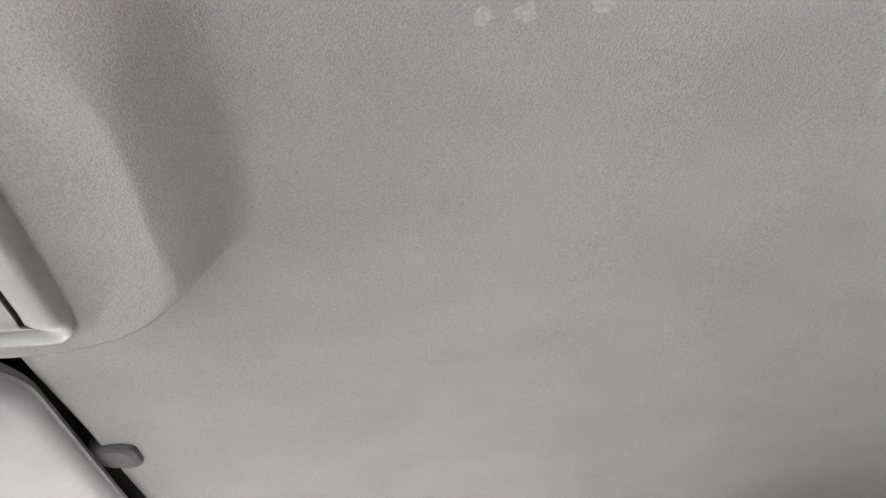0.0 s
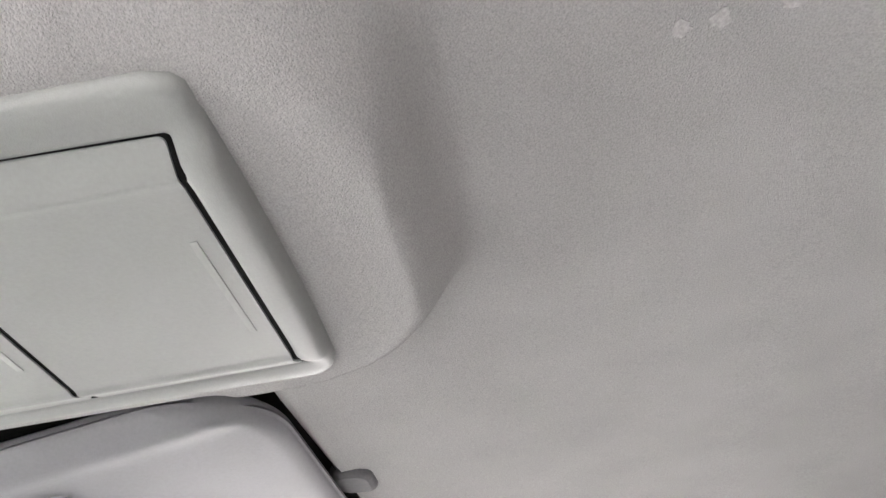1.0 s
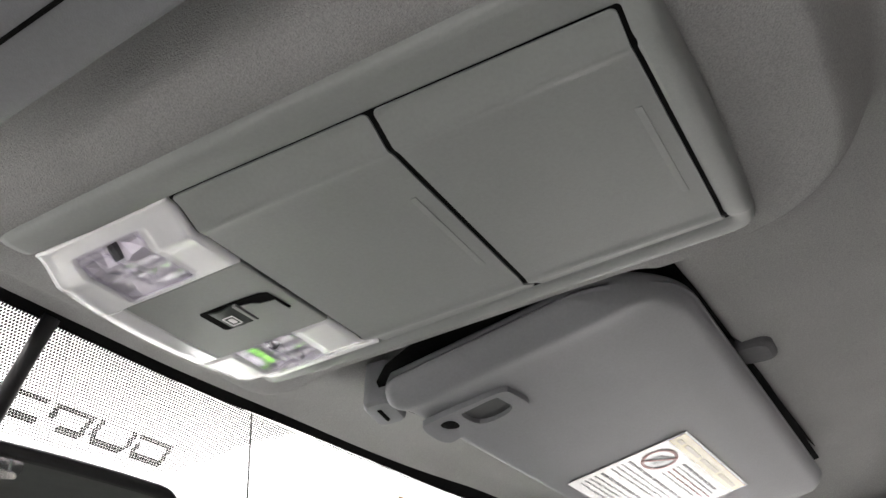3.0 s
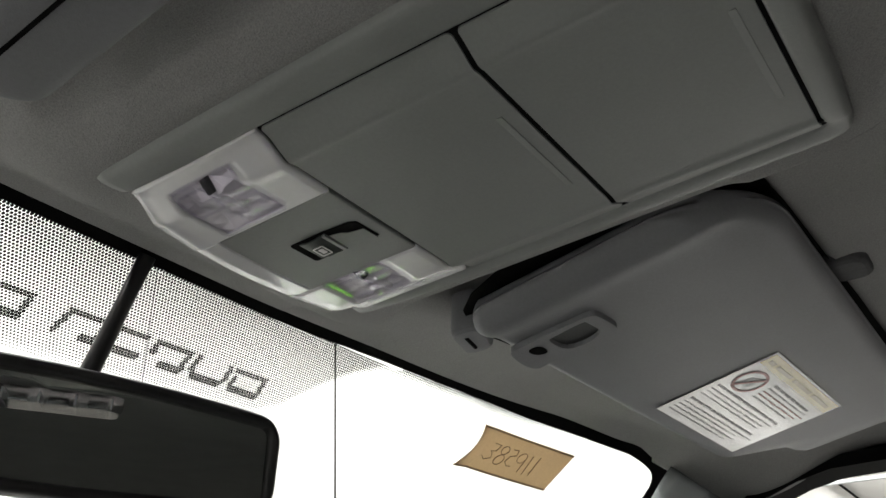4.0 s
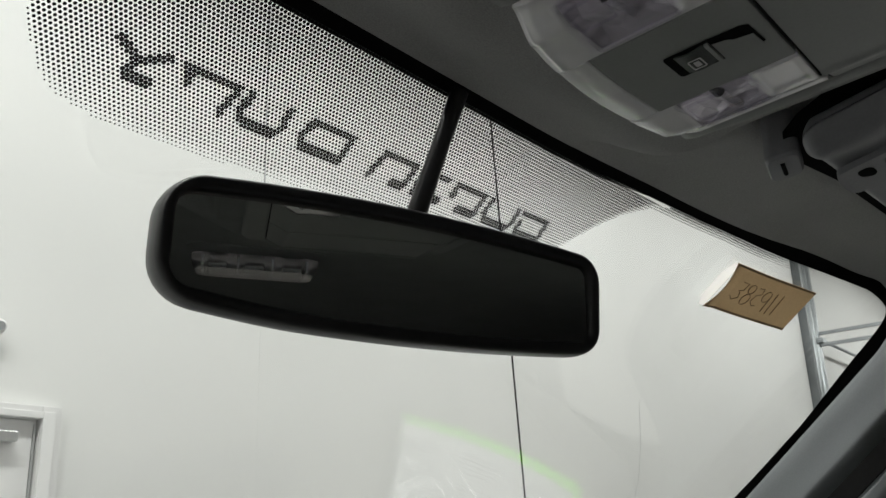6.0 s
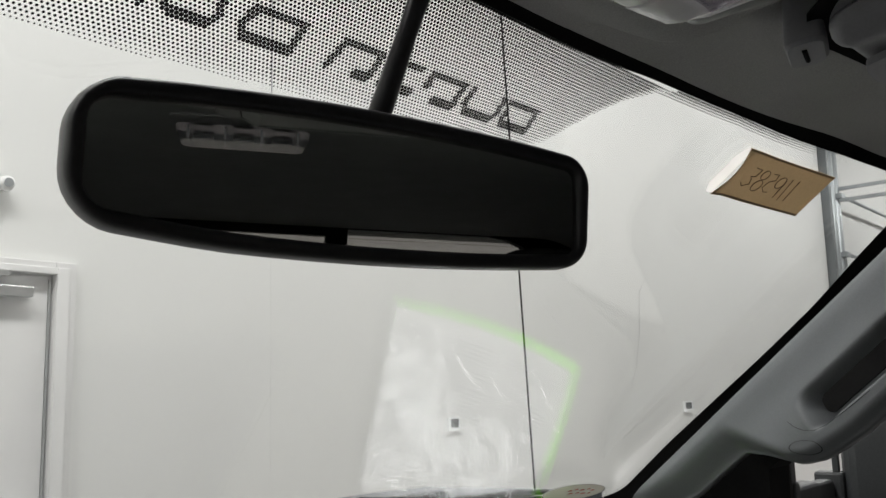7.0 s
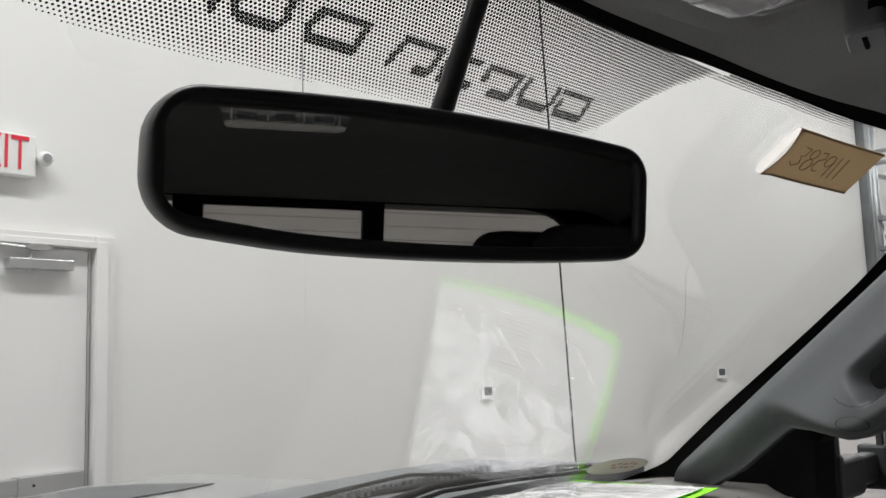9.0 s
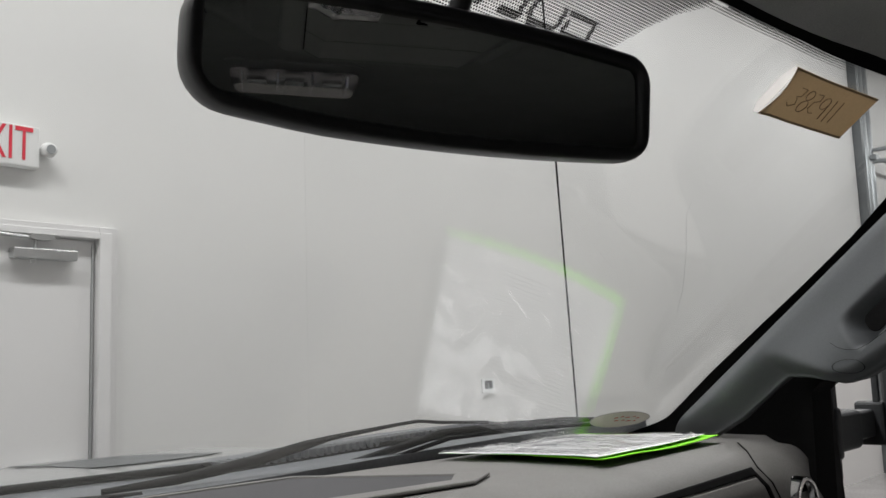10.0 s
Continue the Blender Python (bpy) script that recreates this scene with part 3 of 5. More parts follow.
def band_low(x):
    """The lower edge of the dotted shade band."""
    x = (x + 0.003)
    if x < 0:
        return table(-x, [(0, 1.7715), (0.12, 1.7685), (0.165, 1.768), (0.195, 1.7715), (0.208, 1.777), (0.222, 1.788), (0.228, 1.797), (0.235, 1.808), (0.246, 1.820), (0.275, 1.830), (0.31, 1.835)])
    return table(x, [(0, 1.7715), (0.12, 1.774), (0.17, 1.7755), (0.20, 1.777), (0.22, 1.785), (0.243, 1.8035), (0.265, 1.8165), (0.29, 1.8255), (0.32, 1.832)])


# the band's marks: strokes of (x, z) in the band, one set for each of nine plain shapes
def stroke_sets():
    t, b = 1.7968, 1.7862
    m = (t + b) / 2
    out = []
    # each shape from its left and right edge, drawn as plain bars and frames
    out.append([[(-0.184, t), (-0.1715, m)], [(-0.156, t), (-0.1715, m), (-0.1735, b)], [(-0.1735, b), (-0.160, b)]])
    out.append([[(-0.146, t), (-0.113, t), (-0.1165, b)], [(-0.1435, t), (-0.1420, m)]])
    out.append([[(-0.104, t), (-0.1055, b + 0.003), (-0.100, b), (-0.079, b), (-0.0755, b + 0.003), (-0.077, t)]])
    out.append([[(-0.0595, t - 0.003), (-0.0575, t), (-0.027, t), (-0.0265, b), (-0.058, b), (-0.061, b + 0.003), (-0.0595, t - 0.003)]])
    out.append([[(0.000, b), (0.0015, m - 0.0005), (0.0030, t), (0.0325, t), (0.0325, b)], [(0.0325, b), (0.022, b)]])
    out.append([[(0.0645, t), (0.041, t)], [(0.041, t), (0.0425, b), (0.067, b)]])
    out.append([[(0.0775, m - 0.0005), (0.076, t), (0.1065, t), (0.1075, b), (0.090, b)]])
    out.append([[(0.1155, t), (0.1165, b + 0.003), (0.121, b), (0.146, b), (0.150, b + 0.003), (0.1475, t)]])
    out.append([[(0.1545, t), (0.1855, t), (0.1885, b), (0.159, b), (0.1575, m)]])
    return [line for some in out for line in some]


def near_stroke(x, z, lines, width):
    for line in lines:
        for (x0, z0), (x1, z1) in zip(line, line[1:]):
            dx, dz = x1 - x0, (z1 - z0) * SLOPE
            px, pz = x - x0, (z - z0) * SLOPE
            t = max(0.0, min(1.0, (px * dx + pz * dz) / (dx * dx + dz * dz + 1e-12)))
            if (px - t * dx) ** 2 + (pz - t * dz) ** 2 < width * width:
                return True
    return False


def dots():
    """The fired dots: small low down, growing together towards the header; larger ones fill the plain marks."""
    verts, faces = [], []
    marks_v, marks_f = [], []
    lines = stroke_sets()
    pitch = 0.00262
    dz = pitch * 0.866 / SLOPE
    row = 0
    z = 1.764
    while z < 1.830:
        x = -0.30 + (pitch / 2 if row % 2 else 0)
        while x < 0.33:
            low = band_low(x)
            if z > low + 0.0003 and z < strip_low(x) + 0.0002:
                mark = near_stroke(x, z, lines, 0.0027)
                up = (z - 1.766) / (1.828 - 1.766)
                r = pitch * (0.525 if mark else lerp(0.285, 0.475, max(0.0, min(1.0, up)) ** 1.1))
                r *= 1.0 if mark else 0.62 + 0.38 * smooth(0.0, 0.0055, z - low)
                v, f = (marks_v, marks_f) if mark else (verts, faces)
                n = len(v)
                for k in range(7):
                    a = math.pi * 2 / 7 * k
                    v.append(on_screen(x + r * math.cos(a), z + r * math.sin(a) / SLOPE, 0.0009))
                f.append(tuple(range(n, n + 7)))
            x += pitch
        z += dz
        row += 1
    # a fading fringe of dots goes on along the header
    for row in range(4):
        x = -0.66 + (pitch / 2 if row % 2 else 0)
        while x < 0.66:
            z = strip_low(x) - 0.0010 - dz * row
            if z < band_low(x):
                r, n = pitch * (0.46 - 0.06 * row) * (0.12 + 0.88 * smooth(0.66, 0.45, abs(x))), len(verts)
                verts += [on_screen(x + r * math.cos(math.pi / 4 * k), z + r * math.sin(math.pi / 4 * k) / SLOPE, 0.0009) for k in range(8)]
                faces.append(tuple(range(n, n + 8)))
            x += pitch
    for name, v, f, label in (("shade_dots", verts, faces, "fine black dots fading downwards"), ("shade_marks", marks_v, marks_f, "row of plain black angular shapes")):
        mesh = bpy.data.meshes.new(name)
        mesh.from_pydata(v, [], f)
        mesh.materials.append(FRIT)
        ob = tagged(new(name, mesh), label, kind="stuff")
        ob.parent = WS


dots()


# ---- overhead console ----
def narrowed(x, y, taper):
    """The lids grow a little narrower towards the rear."""
    return XC + (x - XC) * (1 - taper * max(0.0, min(1.0, (0.265 - y) / 0.22)))


def flat_panel(x0, x1, y0, y1, r, thick, lift=0.0, taper=0.0, rows=10, n=18):
    cols = corner_cols(x0, x1, r, r, n)
    cols = sorted(set(cols + [v for v in [XC + s * (0.066 + 0.002 * k) for s in (-1, 1) for k in range(14)] if x0 < v < x1]))
    return slab(cols, lambda u: y0 + inset(u, x0, x1, r, r), lambda u: y1 - inset(u, x0, x1, r, r),
                lambda u, v, w: (narrowed(u, v, taper), v, face_z(narrowed(u, v, taper), v) + lift + w), thick, rows)


def console_front(x):
    """The console's curved front edge."""
    return 0.353 + 0.015 * (1 - ((x - XC) / 0.10) ** 2)


def lamp_lens(con, x0, x1, window, fronts):
    """A milky lens with a window cut through it."""
    wx0, wx1, wy0, wy1 = window
    bm = bmesh.new()
    cols = sorted(set(round(u, 5) for u in steps(x0, wx0, 8) + steps(wx0, wx1, 12) + steps(wx1, x1, 8)))

    def rows(u):
        end = fronts(u) - 0.001
        return steps(0.2665, wy0, 5)[:-1] + steps(wy0, wy1, 8)[:-1] + steps(wy1, end, 6)

    grid = [[bm.verts.new((u, v, face_z(u, v) + 0.002 * smooth(0.010, 0.0, fronts(u) - v))) for v in rows(u)] for u in cols]
    for a, b, u in zip(grid, grid[1:], cols):
        for j in range(len(a) - 1):
            if not (wx0 - 1e-5 <= u < wx1 - 1e-5 and 5 <= j < 13):
                bm.faces.new((a[j], a[j + 1], b[j + 1], b[j]))
    lens = part("lamp_lens", bm, LENS, con, "milky white lamp lens", smooth=True)
    mod = lens.modifiers.new("wall", "SOLIDIFY")
    mod.thickness, mod.offset = 0.009, 1.0 if lens.data.polygons[0].normal.z > 0 else -1.0
    return lens


def bowl(wx0, wx1, wy0, wy1, seed):
    """A crumpled bright reflector in the well above the lens."""
    rnd = random.Random(seed)
    bm = bmesh.new()
    n = 7
    vs = []
    for i in range(n + 1):
        row = []
        for j in range(n + 1):
            edge = i in (0, n) or j in (0, n)
            u = lerp(wx0 - 0.0005, wx1 + 0.0005, (i + (0 if edge else rnd.uniform(-0.3, 0.3))) / n)
            v = lerp(wy0 - 0.0005, wy1 + 0.0005, (j + (0 if edge else rnd.uniform(-0.3, 0.3))) / n)
            row.append(bm.verts.new((u, v, face_z(u, v) + (0.0012 if edge else rnd.uniform(0.002, 0.0065)))))
        vs.append(row)
    for a, b in zip(vs, vs[1:]):
        for j in range(n):
            bm.faces.new((a[j], a[j + 1], b[j]))
            bm.faces.new((a[j + 1], b[j + 1], b[j]))
    return bm


def overhead_console():
    con = thing("overhead_console", "light grey plastic overhead console with two closed bins", "overhead console")
    # bezel: a moulding swept round both sides and the rear
    half = [(-0.0965, 0.356)] + [(lerp(-0.0967, -0.0972, k / 8), lerp(0.350, 0.052, k / 8)) for k in range(9)]
    half += [(-0.0927 - 0.0045 * math.cos(a), 0.0445 - 0.0045 * math.sin(a)) for a in (radians(15 * k) for k in range(1, 7))]
    half += [(lerp(-0.090, 0.0, k / 12), 0.040) for k in range(0, 13)]
    path = half + [(-u, v) for u, v in half[-2::-1]]
    profile = [(-0.0018, 0.013), (-0.0018, 0.0010), (-0.0012, 0.0003), (0.0006, -0.0003), (0.004, -0.0006), (0.0072, -0.0004), (0.0092, 0.0006), (0.0107, 0.0030), (0.0113, 0.0065), (0.0113, 0.020)]
    bm = bmesh.new()
    rings = []
    for i, (u, v) in enumerate(path):
        a, b = path[max(i - 1, 0)], path[min(i + 1, len(path) - 1)]
        t = Vector((b[0] - a[0], b[1] - a[1])).normalized()
        nrm = Vector((t.y, -t.x))
        if nrm.dot(Vector((u, v - 0.2))) < 0:
            nrm = -nrm
        end = smooth(0.0, 0.012, min(0.356 - v + 0.0001, 1.0)) if v > 0.34 else 1.0
        squeeze = 0.058 * max(0.0, min(1.0, (0.265 - v) / 0.22))
        bow = 0.0024 * (1 - (u / 0.0972) ** 2) * abs(nrm.y) if v < 0.06 else 0.0
        ring = []
        for o, dz in profile:
            o += bow * max(0.0, o) / 0.0113
            o *= 1.0 + 0.65 * smooth(0.3, 0.9, -nrm.x) * (o > 0)
            px = XC + (u + nrm.x * o) * (1 - squeeze if o < 0.001 else 1)
            ring.append(bm.verts.new((px, v + nrm.y * o + (0 if end > 0.99 else 0.003), face_z(px if o < 0.001 else XC + u, v) + dz + (1 - end) * 0.004)))
        rings.append(ring)
    for r, s in zip(rings, rings[1:]):
        for k in range(len(profile) - 1):
            bm.faces.new((r[k], r[k + 1], s[k + 1], s[k]))
    bm.faces.new(rings[0])
    bm.faces.new(rings[-1][::-1])
    part("bezel", bm, PLASTIC, con, smooth=True)
    part("cavity", flat_panel(XC - 0.0962, XC + 0.0962, 0.041, 0.2655, 0.004, 0.0008, 0.0010), GAP, con, "dark gap behind the lids")
    for name, y0, y1 in (("bin_lid", 0.0440, 0.1540), ("bin_lid", 0.1570, 0.2640)):
        lid = part(name, flat_panel(XC - 0.0942, XC + 0.0942, y0, y1, 0.003, 0.008, 0.0, 0.058), PLASTIC, con, smooth="angle", bevel=0.0012, segments=3)
        # shallow finger groove near the rear edge
        yc = y0 + 0.0105
        part("finger_groove", slab(corner_cols(XC - 0.035, XC + 0.040, 0.0012, 0.0012, 10), lambda u: yc - 0.0028, lambda u: yc + 0.0028,
                                   lambda u, v, w: (u, v, face_z(u, v) - 0.0005 + w + 0.0006 * smooth(-0.0028, 0.0020, v - yc)), 0.0016, 3), PLASTIC, lid, bevel=0.0003)
    # lamp lenses on both sides, joined along the front edge
    fronts = console_front
    for s in (-1, 1):
        x0, x1 = (XC - 0.0945, XC - 0.0395) if s < 0 else (XC + 0.0395, XC + 0.0945)
        wx0, wx1, wy0, wy1 = (-0.0640, -0.0215, 0.293, 0.336) if s < 0 else (0.0605, 0.1090, 0.293, 0.3365)
        lens = lamp_lens(con, x0, x1, (wx0, wx1, wy0, wy1), fronts)
        well = part("reflector", bowl(wx0, wx1, wy0, wy1, 5 if s < 0 else 6), REFLECTOR, lens, "faceted bright reflector")
        mid = lambda p, q, d: (lerp(wx0, wx1, p), lerp(wy0, wy1, q), face_z(lerp(wx0, wx1, p), lerp(wy0, wy1, q)) + d)
        part("bulb", tube([mid(0.25, 0.50, 0.004), mid(0.72, 0.42, 0.004)], 0.0026, 10), PAPER, lens, smooth=True)
        part("holder", tube([mid(0.10, 0.52, 0.006), mid(0.27, 0.50, 0.004)], 0.0034, 8), STEELGREY, lens)
        part("rim", plate(rounded(wx0 - 0.001, wx1 + 0.001, wy0 - 0.001, wy1 + 0.001, 0.003), [rounded(wx0 + 0.0012, wx1 - 0.0012, wy0 + 0.0012, wy1 - 0.0012, 0.002)],
                          lambda u, v, w: (u, v, face_z(u, v) - 0.0012 + w), 0.0022), CRYSTAL, lens, "raised clear rim", bevel=0.0004)
        cover = part("clear_cover", slab(steps(wx0 + 0.0012, wx1 - 0.0012, 14), lambda u: wy0 + 0.0012, lambda u: wy1 - 0.0012,
                                         lambda u, v, w: (u, v, face_z(u, v) - 0.0004 - 0.0006 * math.sin((u - wx0) * 620) * (v < lerp(wy0, wy1, 0.55)) + w), 0.0012, 12), CRYSTAL, lens, "clear ribbed cover")
        cover.visible_shadow = False
        frame_at = (0.08, 0.50, 0.50, 0.95) if s < 0 else (0.10, 0.55, 0.45, 0.92)
        fu = (lerp(wx0, wx1, frame_at[0]), lerp(wx0, wx1, frame_at[1]), lerp(wy0, wy1, frame_at[2]), lerp(wy0, wy1, frame_at[3]))
        part("moulded_frame", plate(rounded(*fu, 0.002), [rounded(fu[0] + 0.0009, fu[1] - 0.0009, fu[2] + 0.0009, fu[3] - 0.0009, 0.0014)],
                                    lambda u, v, w: (u, v, face_z(u, v) - 0.0016 + w), 0.0016), CRYSTAL, lens, "moulded square in the cover", bevel=0.0003)
    part("front_strip", slab(steps(XC - 0.0394, XC + 0.0394, 14), lambda u: 0.3405 + 0.5 * (fronts(u) - 0.353) , lambda u: fronts(u) - 0.001,
                             lambda u, v, w: (u, v, face_z(u, v) + w + 0.002 * smooth(0.010, 0.0, fronts(u) - v)), 0.009, 6), LENS, con, "milky white front strip", smooth="angle", bevel=0.0010)
    sw = part("switch_panel", slab(steps(XC - 0.0390, XC + 0.0390, 12), lambda u: 0.2665, lambda u: 0.3395 + 0.5 * (fronts(u) - 0.353),
                                   lambda u, v, w: (u, v, face_z(u, v) - 0.0003 + w), 0.008, 6), PLASTIC, con, bevel=0.001)
    # rocker switch in a dark well with a finger scoop behind it
    part("switch_well", plate([(0.0100, 0.3180), (0.0100, 0.2960), (0.0112, 0.2780), (0.0135, 0.2740), (0.0335, 0.2730), (0.0340, 0.2760), (0.0335, 0.3175), (0.0320, 0.3190), (0.0115, 0.3190)], [],
                              lambda u, v, w: (u, v, face_z(u, v) - 0.0005 - w), 0.0004), GAP, sw, "black switch well")
    rock = part("rocker", slab(steps(0.0120, 0.0318, 6), lambda u: 0.2975, lambda u: 0.3140,
                               lambda u, v, w: (u, v, face_z(u, v) - 0.0012 - 0.0016 * math.sin(math.pi * (v - 0.2975) / 0.0165) + w), 0.0012, 8), SWITCH, sw, "dark grey rocker switch", bevel=0.0004)
    part("rocker_lip", slab(steps(0.0120, 0.0318, 6), lambda u: 0.2948, lambda u: 0.2972, lambda u, v, w: (u, v, face_z(u, v) - 0.0026 + w), 0.0018, 2), PLASTIC, sw, "pale edge of the rocker", bevel=0.0004)
    part("icon", plate(rounded(0.0185, 0.0285, 0.3020, 0.3095, 0.001), [rounded(0.0193, 0.0277, 0.3028, 0.3087, 0.0006)],
                       lambda u, v, w: (u, v, face_z(u, v) - 0.0031 - w), 0.0002), LABELW, rock)
    part("icon", plate(rounded(0.0210, 0.0262, 0.3040, 0.3072, 0.0006), [], lambda u, v, w: (u, v, face_z(u, v) - 0.0031 - w), 0.0002), LABELW, rock)
    part("scoop", plate([(0.0215, 0.2748), (0.0334, 0.2738), (0.0332, 0.2938), (0.0150, 0.2940), (0.0168, 0.2870), (0.0195, 0.2840)], [],
                        lambda u, v, w: (u, v, face_z(u, v) - 0.0012 - 0.0006 * smooth(0.02, 0.034, u) - w), 0.0004), PLASTIC, sw)
    return con


overhead_console()


# ---- sun visors ----
def visor_z(x, y):
    return 1.797 - 0.047 * (x - 0.25) - 0.22 * (y - 0.26)


def sun_visor(s):
    """s = 1: passenger's visor; s = -1: its mirror image on the driver's side."""
    def at(x, y, z):
        return (x, y, z) if s > 0 else (2 * (XC - 0.004) - x, y, z)

    if s > 0:
        vis = thing("sun_visor", "grey vinyl sun visor folded up, with printed warning label", "sun visor", "sun visors")
    else:
        vis = thing("sun_visor", "grey vinyl sun visor folded up beside the console", "sun visor", "sun visors")
    x0, x1 = (0.1765, 0.70) if s > 0 else (0.1915, 0.70)

    def front(u):
        return 0.3075 - 0.072 * (u - 0.19) - 0.055 * smooth(0.615, 0.665, u) - inset(u, x0, x1, 0.018 if s > 0 else 0.024, 0.03) + (0.0 if s > 0 else 0.006 - 0.034 * smooth(0.233, 0.243, u))

    def rear(u):
        return (0.094 if s > 0 else 0.087) - 0.03 * (u - 0.2) + inset(u, x0, x1, 0.074, 0.03)

    thick = 0.022
    r = thick / 2
    drop = 0.0 if s > 0 else 0.015

    def skin(u, v, w):
        d = max(0.0, min(v - rear(u), front(u) - v, (u - x0) * 1.0, x1 - u))
        off = r - math.sqrt(max(0.0, r * r - (r - d) ** 2)) if d < r else 0.0
        soft = 0.0035 * (1 - smooth(0.0, 0.045, d)) - (0.0045 * math.exp(-((u - x0 - 0.018) / 0.013) ** 2) if s > 0 else 0.0)
        return at(u, v, visor_z(u, v) - drop + (off + soft if w == 0 else thick - off + 0.001))

    ends = [0, 0.004, 0.010, 0.018, 0.027, 0.038, 0.05]
    shares = ends + steps(0.07, 0.93, 18) + [1 - e for e in ends[::-1]]
    cols = sorted(set([x0 + 0.0115 * (1 - math.cos(math.pi / 2 * k / 7)) for k in range(7)] + [x1 - 0.0115 * (1 - math.cos(math.pi / 2 * k / 7)) for k in range(7)] + corner_cols(x0 + 0.0115, x1 - 0.0115, 0.062, 0.02, 44, 14)))
    if s < 0:
        cols = sorted(set(cols + steps(0.228, 0.248, 12)))
    part("panel", slab(cols, rear, front, skin, thick, shares), VISOR, vis, smooth=True)
    pocket = [(0.168, 0.10), (0.20, 0.093), (0.68, 0.080), (0.70, 0.20), (0.66, 0.29), (0.30, 0.318), (0.25, 0.327), (0.218, 0.328), (0.198, 0.321), (0.184, 0.305), (0.175, 0.28), (0.170, 0.25)]
    # A black sheet stands in for the shade in the visor's pocket.
    if s > 0:
        part("pocket_shade", plate(pocket, [], lambda u, v, w: at(u, v, visor_z(u, v) + 0.030 + w), 0.001), GAP, vis, "black sheet standing in for the shade above the visor")
    # Black strip on the felt: painted shade along the visor's rear edge.
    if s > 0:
        part("edge_shade", slab([u for u in cols if u < x1 - 0.03], lambda u: rear(u) + 0.0002, lambda u: rear(u) + 0.010, lambda u, v, w: at(u, v, liner_z(*at(u, v, 0)[:2]) - 0.0016 + w), 0.001, 3), GAP, vis, "black strip painting the shade between visor and felt")
    # support clip at the inner front corner
    if s > 0:
        part("support_clip", loft([[at(0.2280 + k * (du - 0.15 * dy), 0.3330 + k * (dy + 0.25 * du), 1.8030 + dz - 0.10 * k * dy) for du, dy in rounded(-0.023, 0.023, -0.013, 0.011, 0.0080, 8)] for k, dz in ((0.62, -0.0006), (0.86, 0.0), (0.97, 0.0022), (1.0, 0.0065), (0.92, 0.034))]), VISOR, vis, smooth="angle")
        part("clip_slot", tube([at(0.2165, 0.3300, 1.8022), at(0.2365, 0.3345, 1.8022)], 0.0016, 8), GAP, vis, "dark slot of the support clip")
    else:
        part("rod_groove", tube([at(0.2250, v, visor_z(0.2250, v) - drop + 0.0005) for v in (0.296, 0.285, 0.26, 0.20, 0.12)], 0.0011, 8), GAP, vis, "dark groove along the visor's rod")
        part("pivot_bracket", loft([[at(0.277 + k * du, 0.318 + k * dy, 1.789 + dz) for du, dy in rounded(-0.030, 0.030, -0.015, 0.015, 0.012, 8)] for k, dz in ((0.72, 0.0), (0.92, 0.002), (1.0, 0.007), (1.0, 0.030))]), VISOR, vis, smooth=True)
        part("pivot_rod", tube([at(0.262, 0.308, 1.794), at(0.250, 0.298, 1.792), at(0.240, 0.285, 1.790)], 0.004, 10), VISOR, vis, "thin grey pivot rod", smooth=True)
    if s > 0:
        # the frame of the sliding clip, with an open window
        fr = part("slide_frame", plate(soften([(0.2250, 0.3000), (0.2228, 0.2920), (0.2240, 0.2400), (0.2265, 0.2310), (0.2330, 0.2290), (0.2560, 0.2262), (0.2625, 0.2290), (0.2640, 0.2400), (0.2668, 0.2740), (0.2620, 0.2830), (0.2655, 0.2960), (0.2530, 0.3010)]),
                                  [soften([(0.2310, 0.2710), (0.2305, 0.2640), (0.2290, 0.2400), (0.2335, 0.2390), (0.2575, 0.2362), (0.2605, 0.2672)])],
                                  lambda u, v, w: at(u, v, visor_z(u, v) - 0.0042 + w), 0.0045), VISOR, vis, bevel=0.0010, segments=3)
        part("slide_window", plate([(0.2300, 0.2710), (0.2280, 0.2395), (0.2580, 0.2360), (0.2610, 0.2675)], [], lambda u, v, w: at(u, v, visor_z(u, v) - 0.0006 + w), 0.0008), STEELGREY, fr)
        part("slide_notch", plate(soften([(0.2310, 0.2880), (0.2318, 0.2780), (0.2435, 0.2765), (0.2475, 0.2800), (0.2420, 0.2870)]), [], lambda u, v, w: at(u, v, visor_z(u, v) - 0.0046 + w), 0.0003), GAP, fr, "dark finger notch")
    if s > 0:
        # the warning label: yellow head, red ring, rows of plain bars
        a, ex, ey = Vector((0.425, 0.265)), Vector((0.9979, -0.065)), Vector((-0.072, -0.9974))

        def lab(p, q, lift):
            g = a + ex * p + ey * q
            return (g.x, g.y, visor_z(g.x, g.y) - lift)

        def quad(name, p0, p1, q0, q1, lift, mat, parent, label=""):
            return part(name, slab(steps(p0, p1, 6), lambda u: q0, lambda u: q1, lambda u, v, w: lab(u, v, lift - w), 0.0002, 3), mat, parent, label)

        sheet = quad("warning_label", 0, 0.173, 0, 0.113, 0.0012, LABELW, vis, "white warning label with yellow head and plain bars of print")
        quad("yellow_head", 0.002, 0.171, 0.0955, 0.111, 0.0016, YELLOW, sheet)
        for p0, p1 in ((0.008, 0.020), (0.026, 0.060), (0.066, 0.110), (0.116, 0.160)):
            quad("head_bar", p0, p1, 0.1005, 0.1045, 0.0020, YELLOWINK, sheet)
        ring = [(0.030 + 0.021 * math.cos(t), 0.076 + 0.016 * math.sin(t)) for t in steps(0, 2 * math.pi * 23 / 24, 23)]
        ring_in = [(0.030 + 0.018 * math.cos(t), 0.076 + 0.013 * math.sin(t)) for t in steps(0, 2 * math.pi * 23 / 24, 23)]
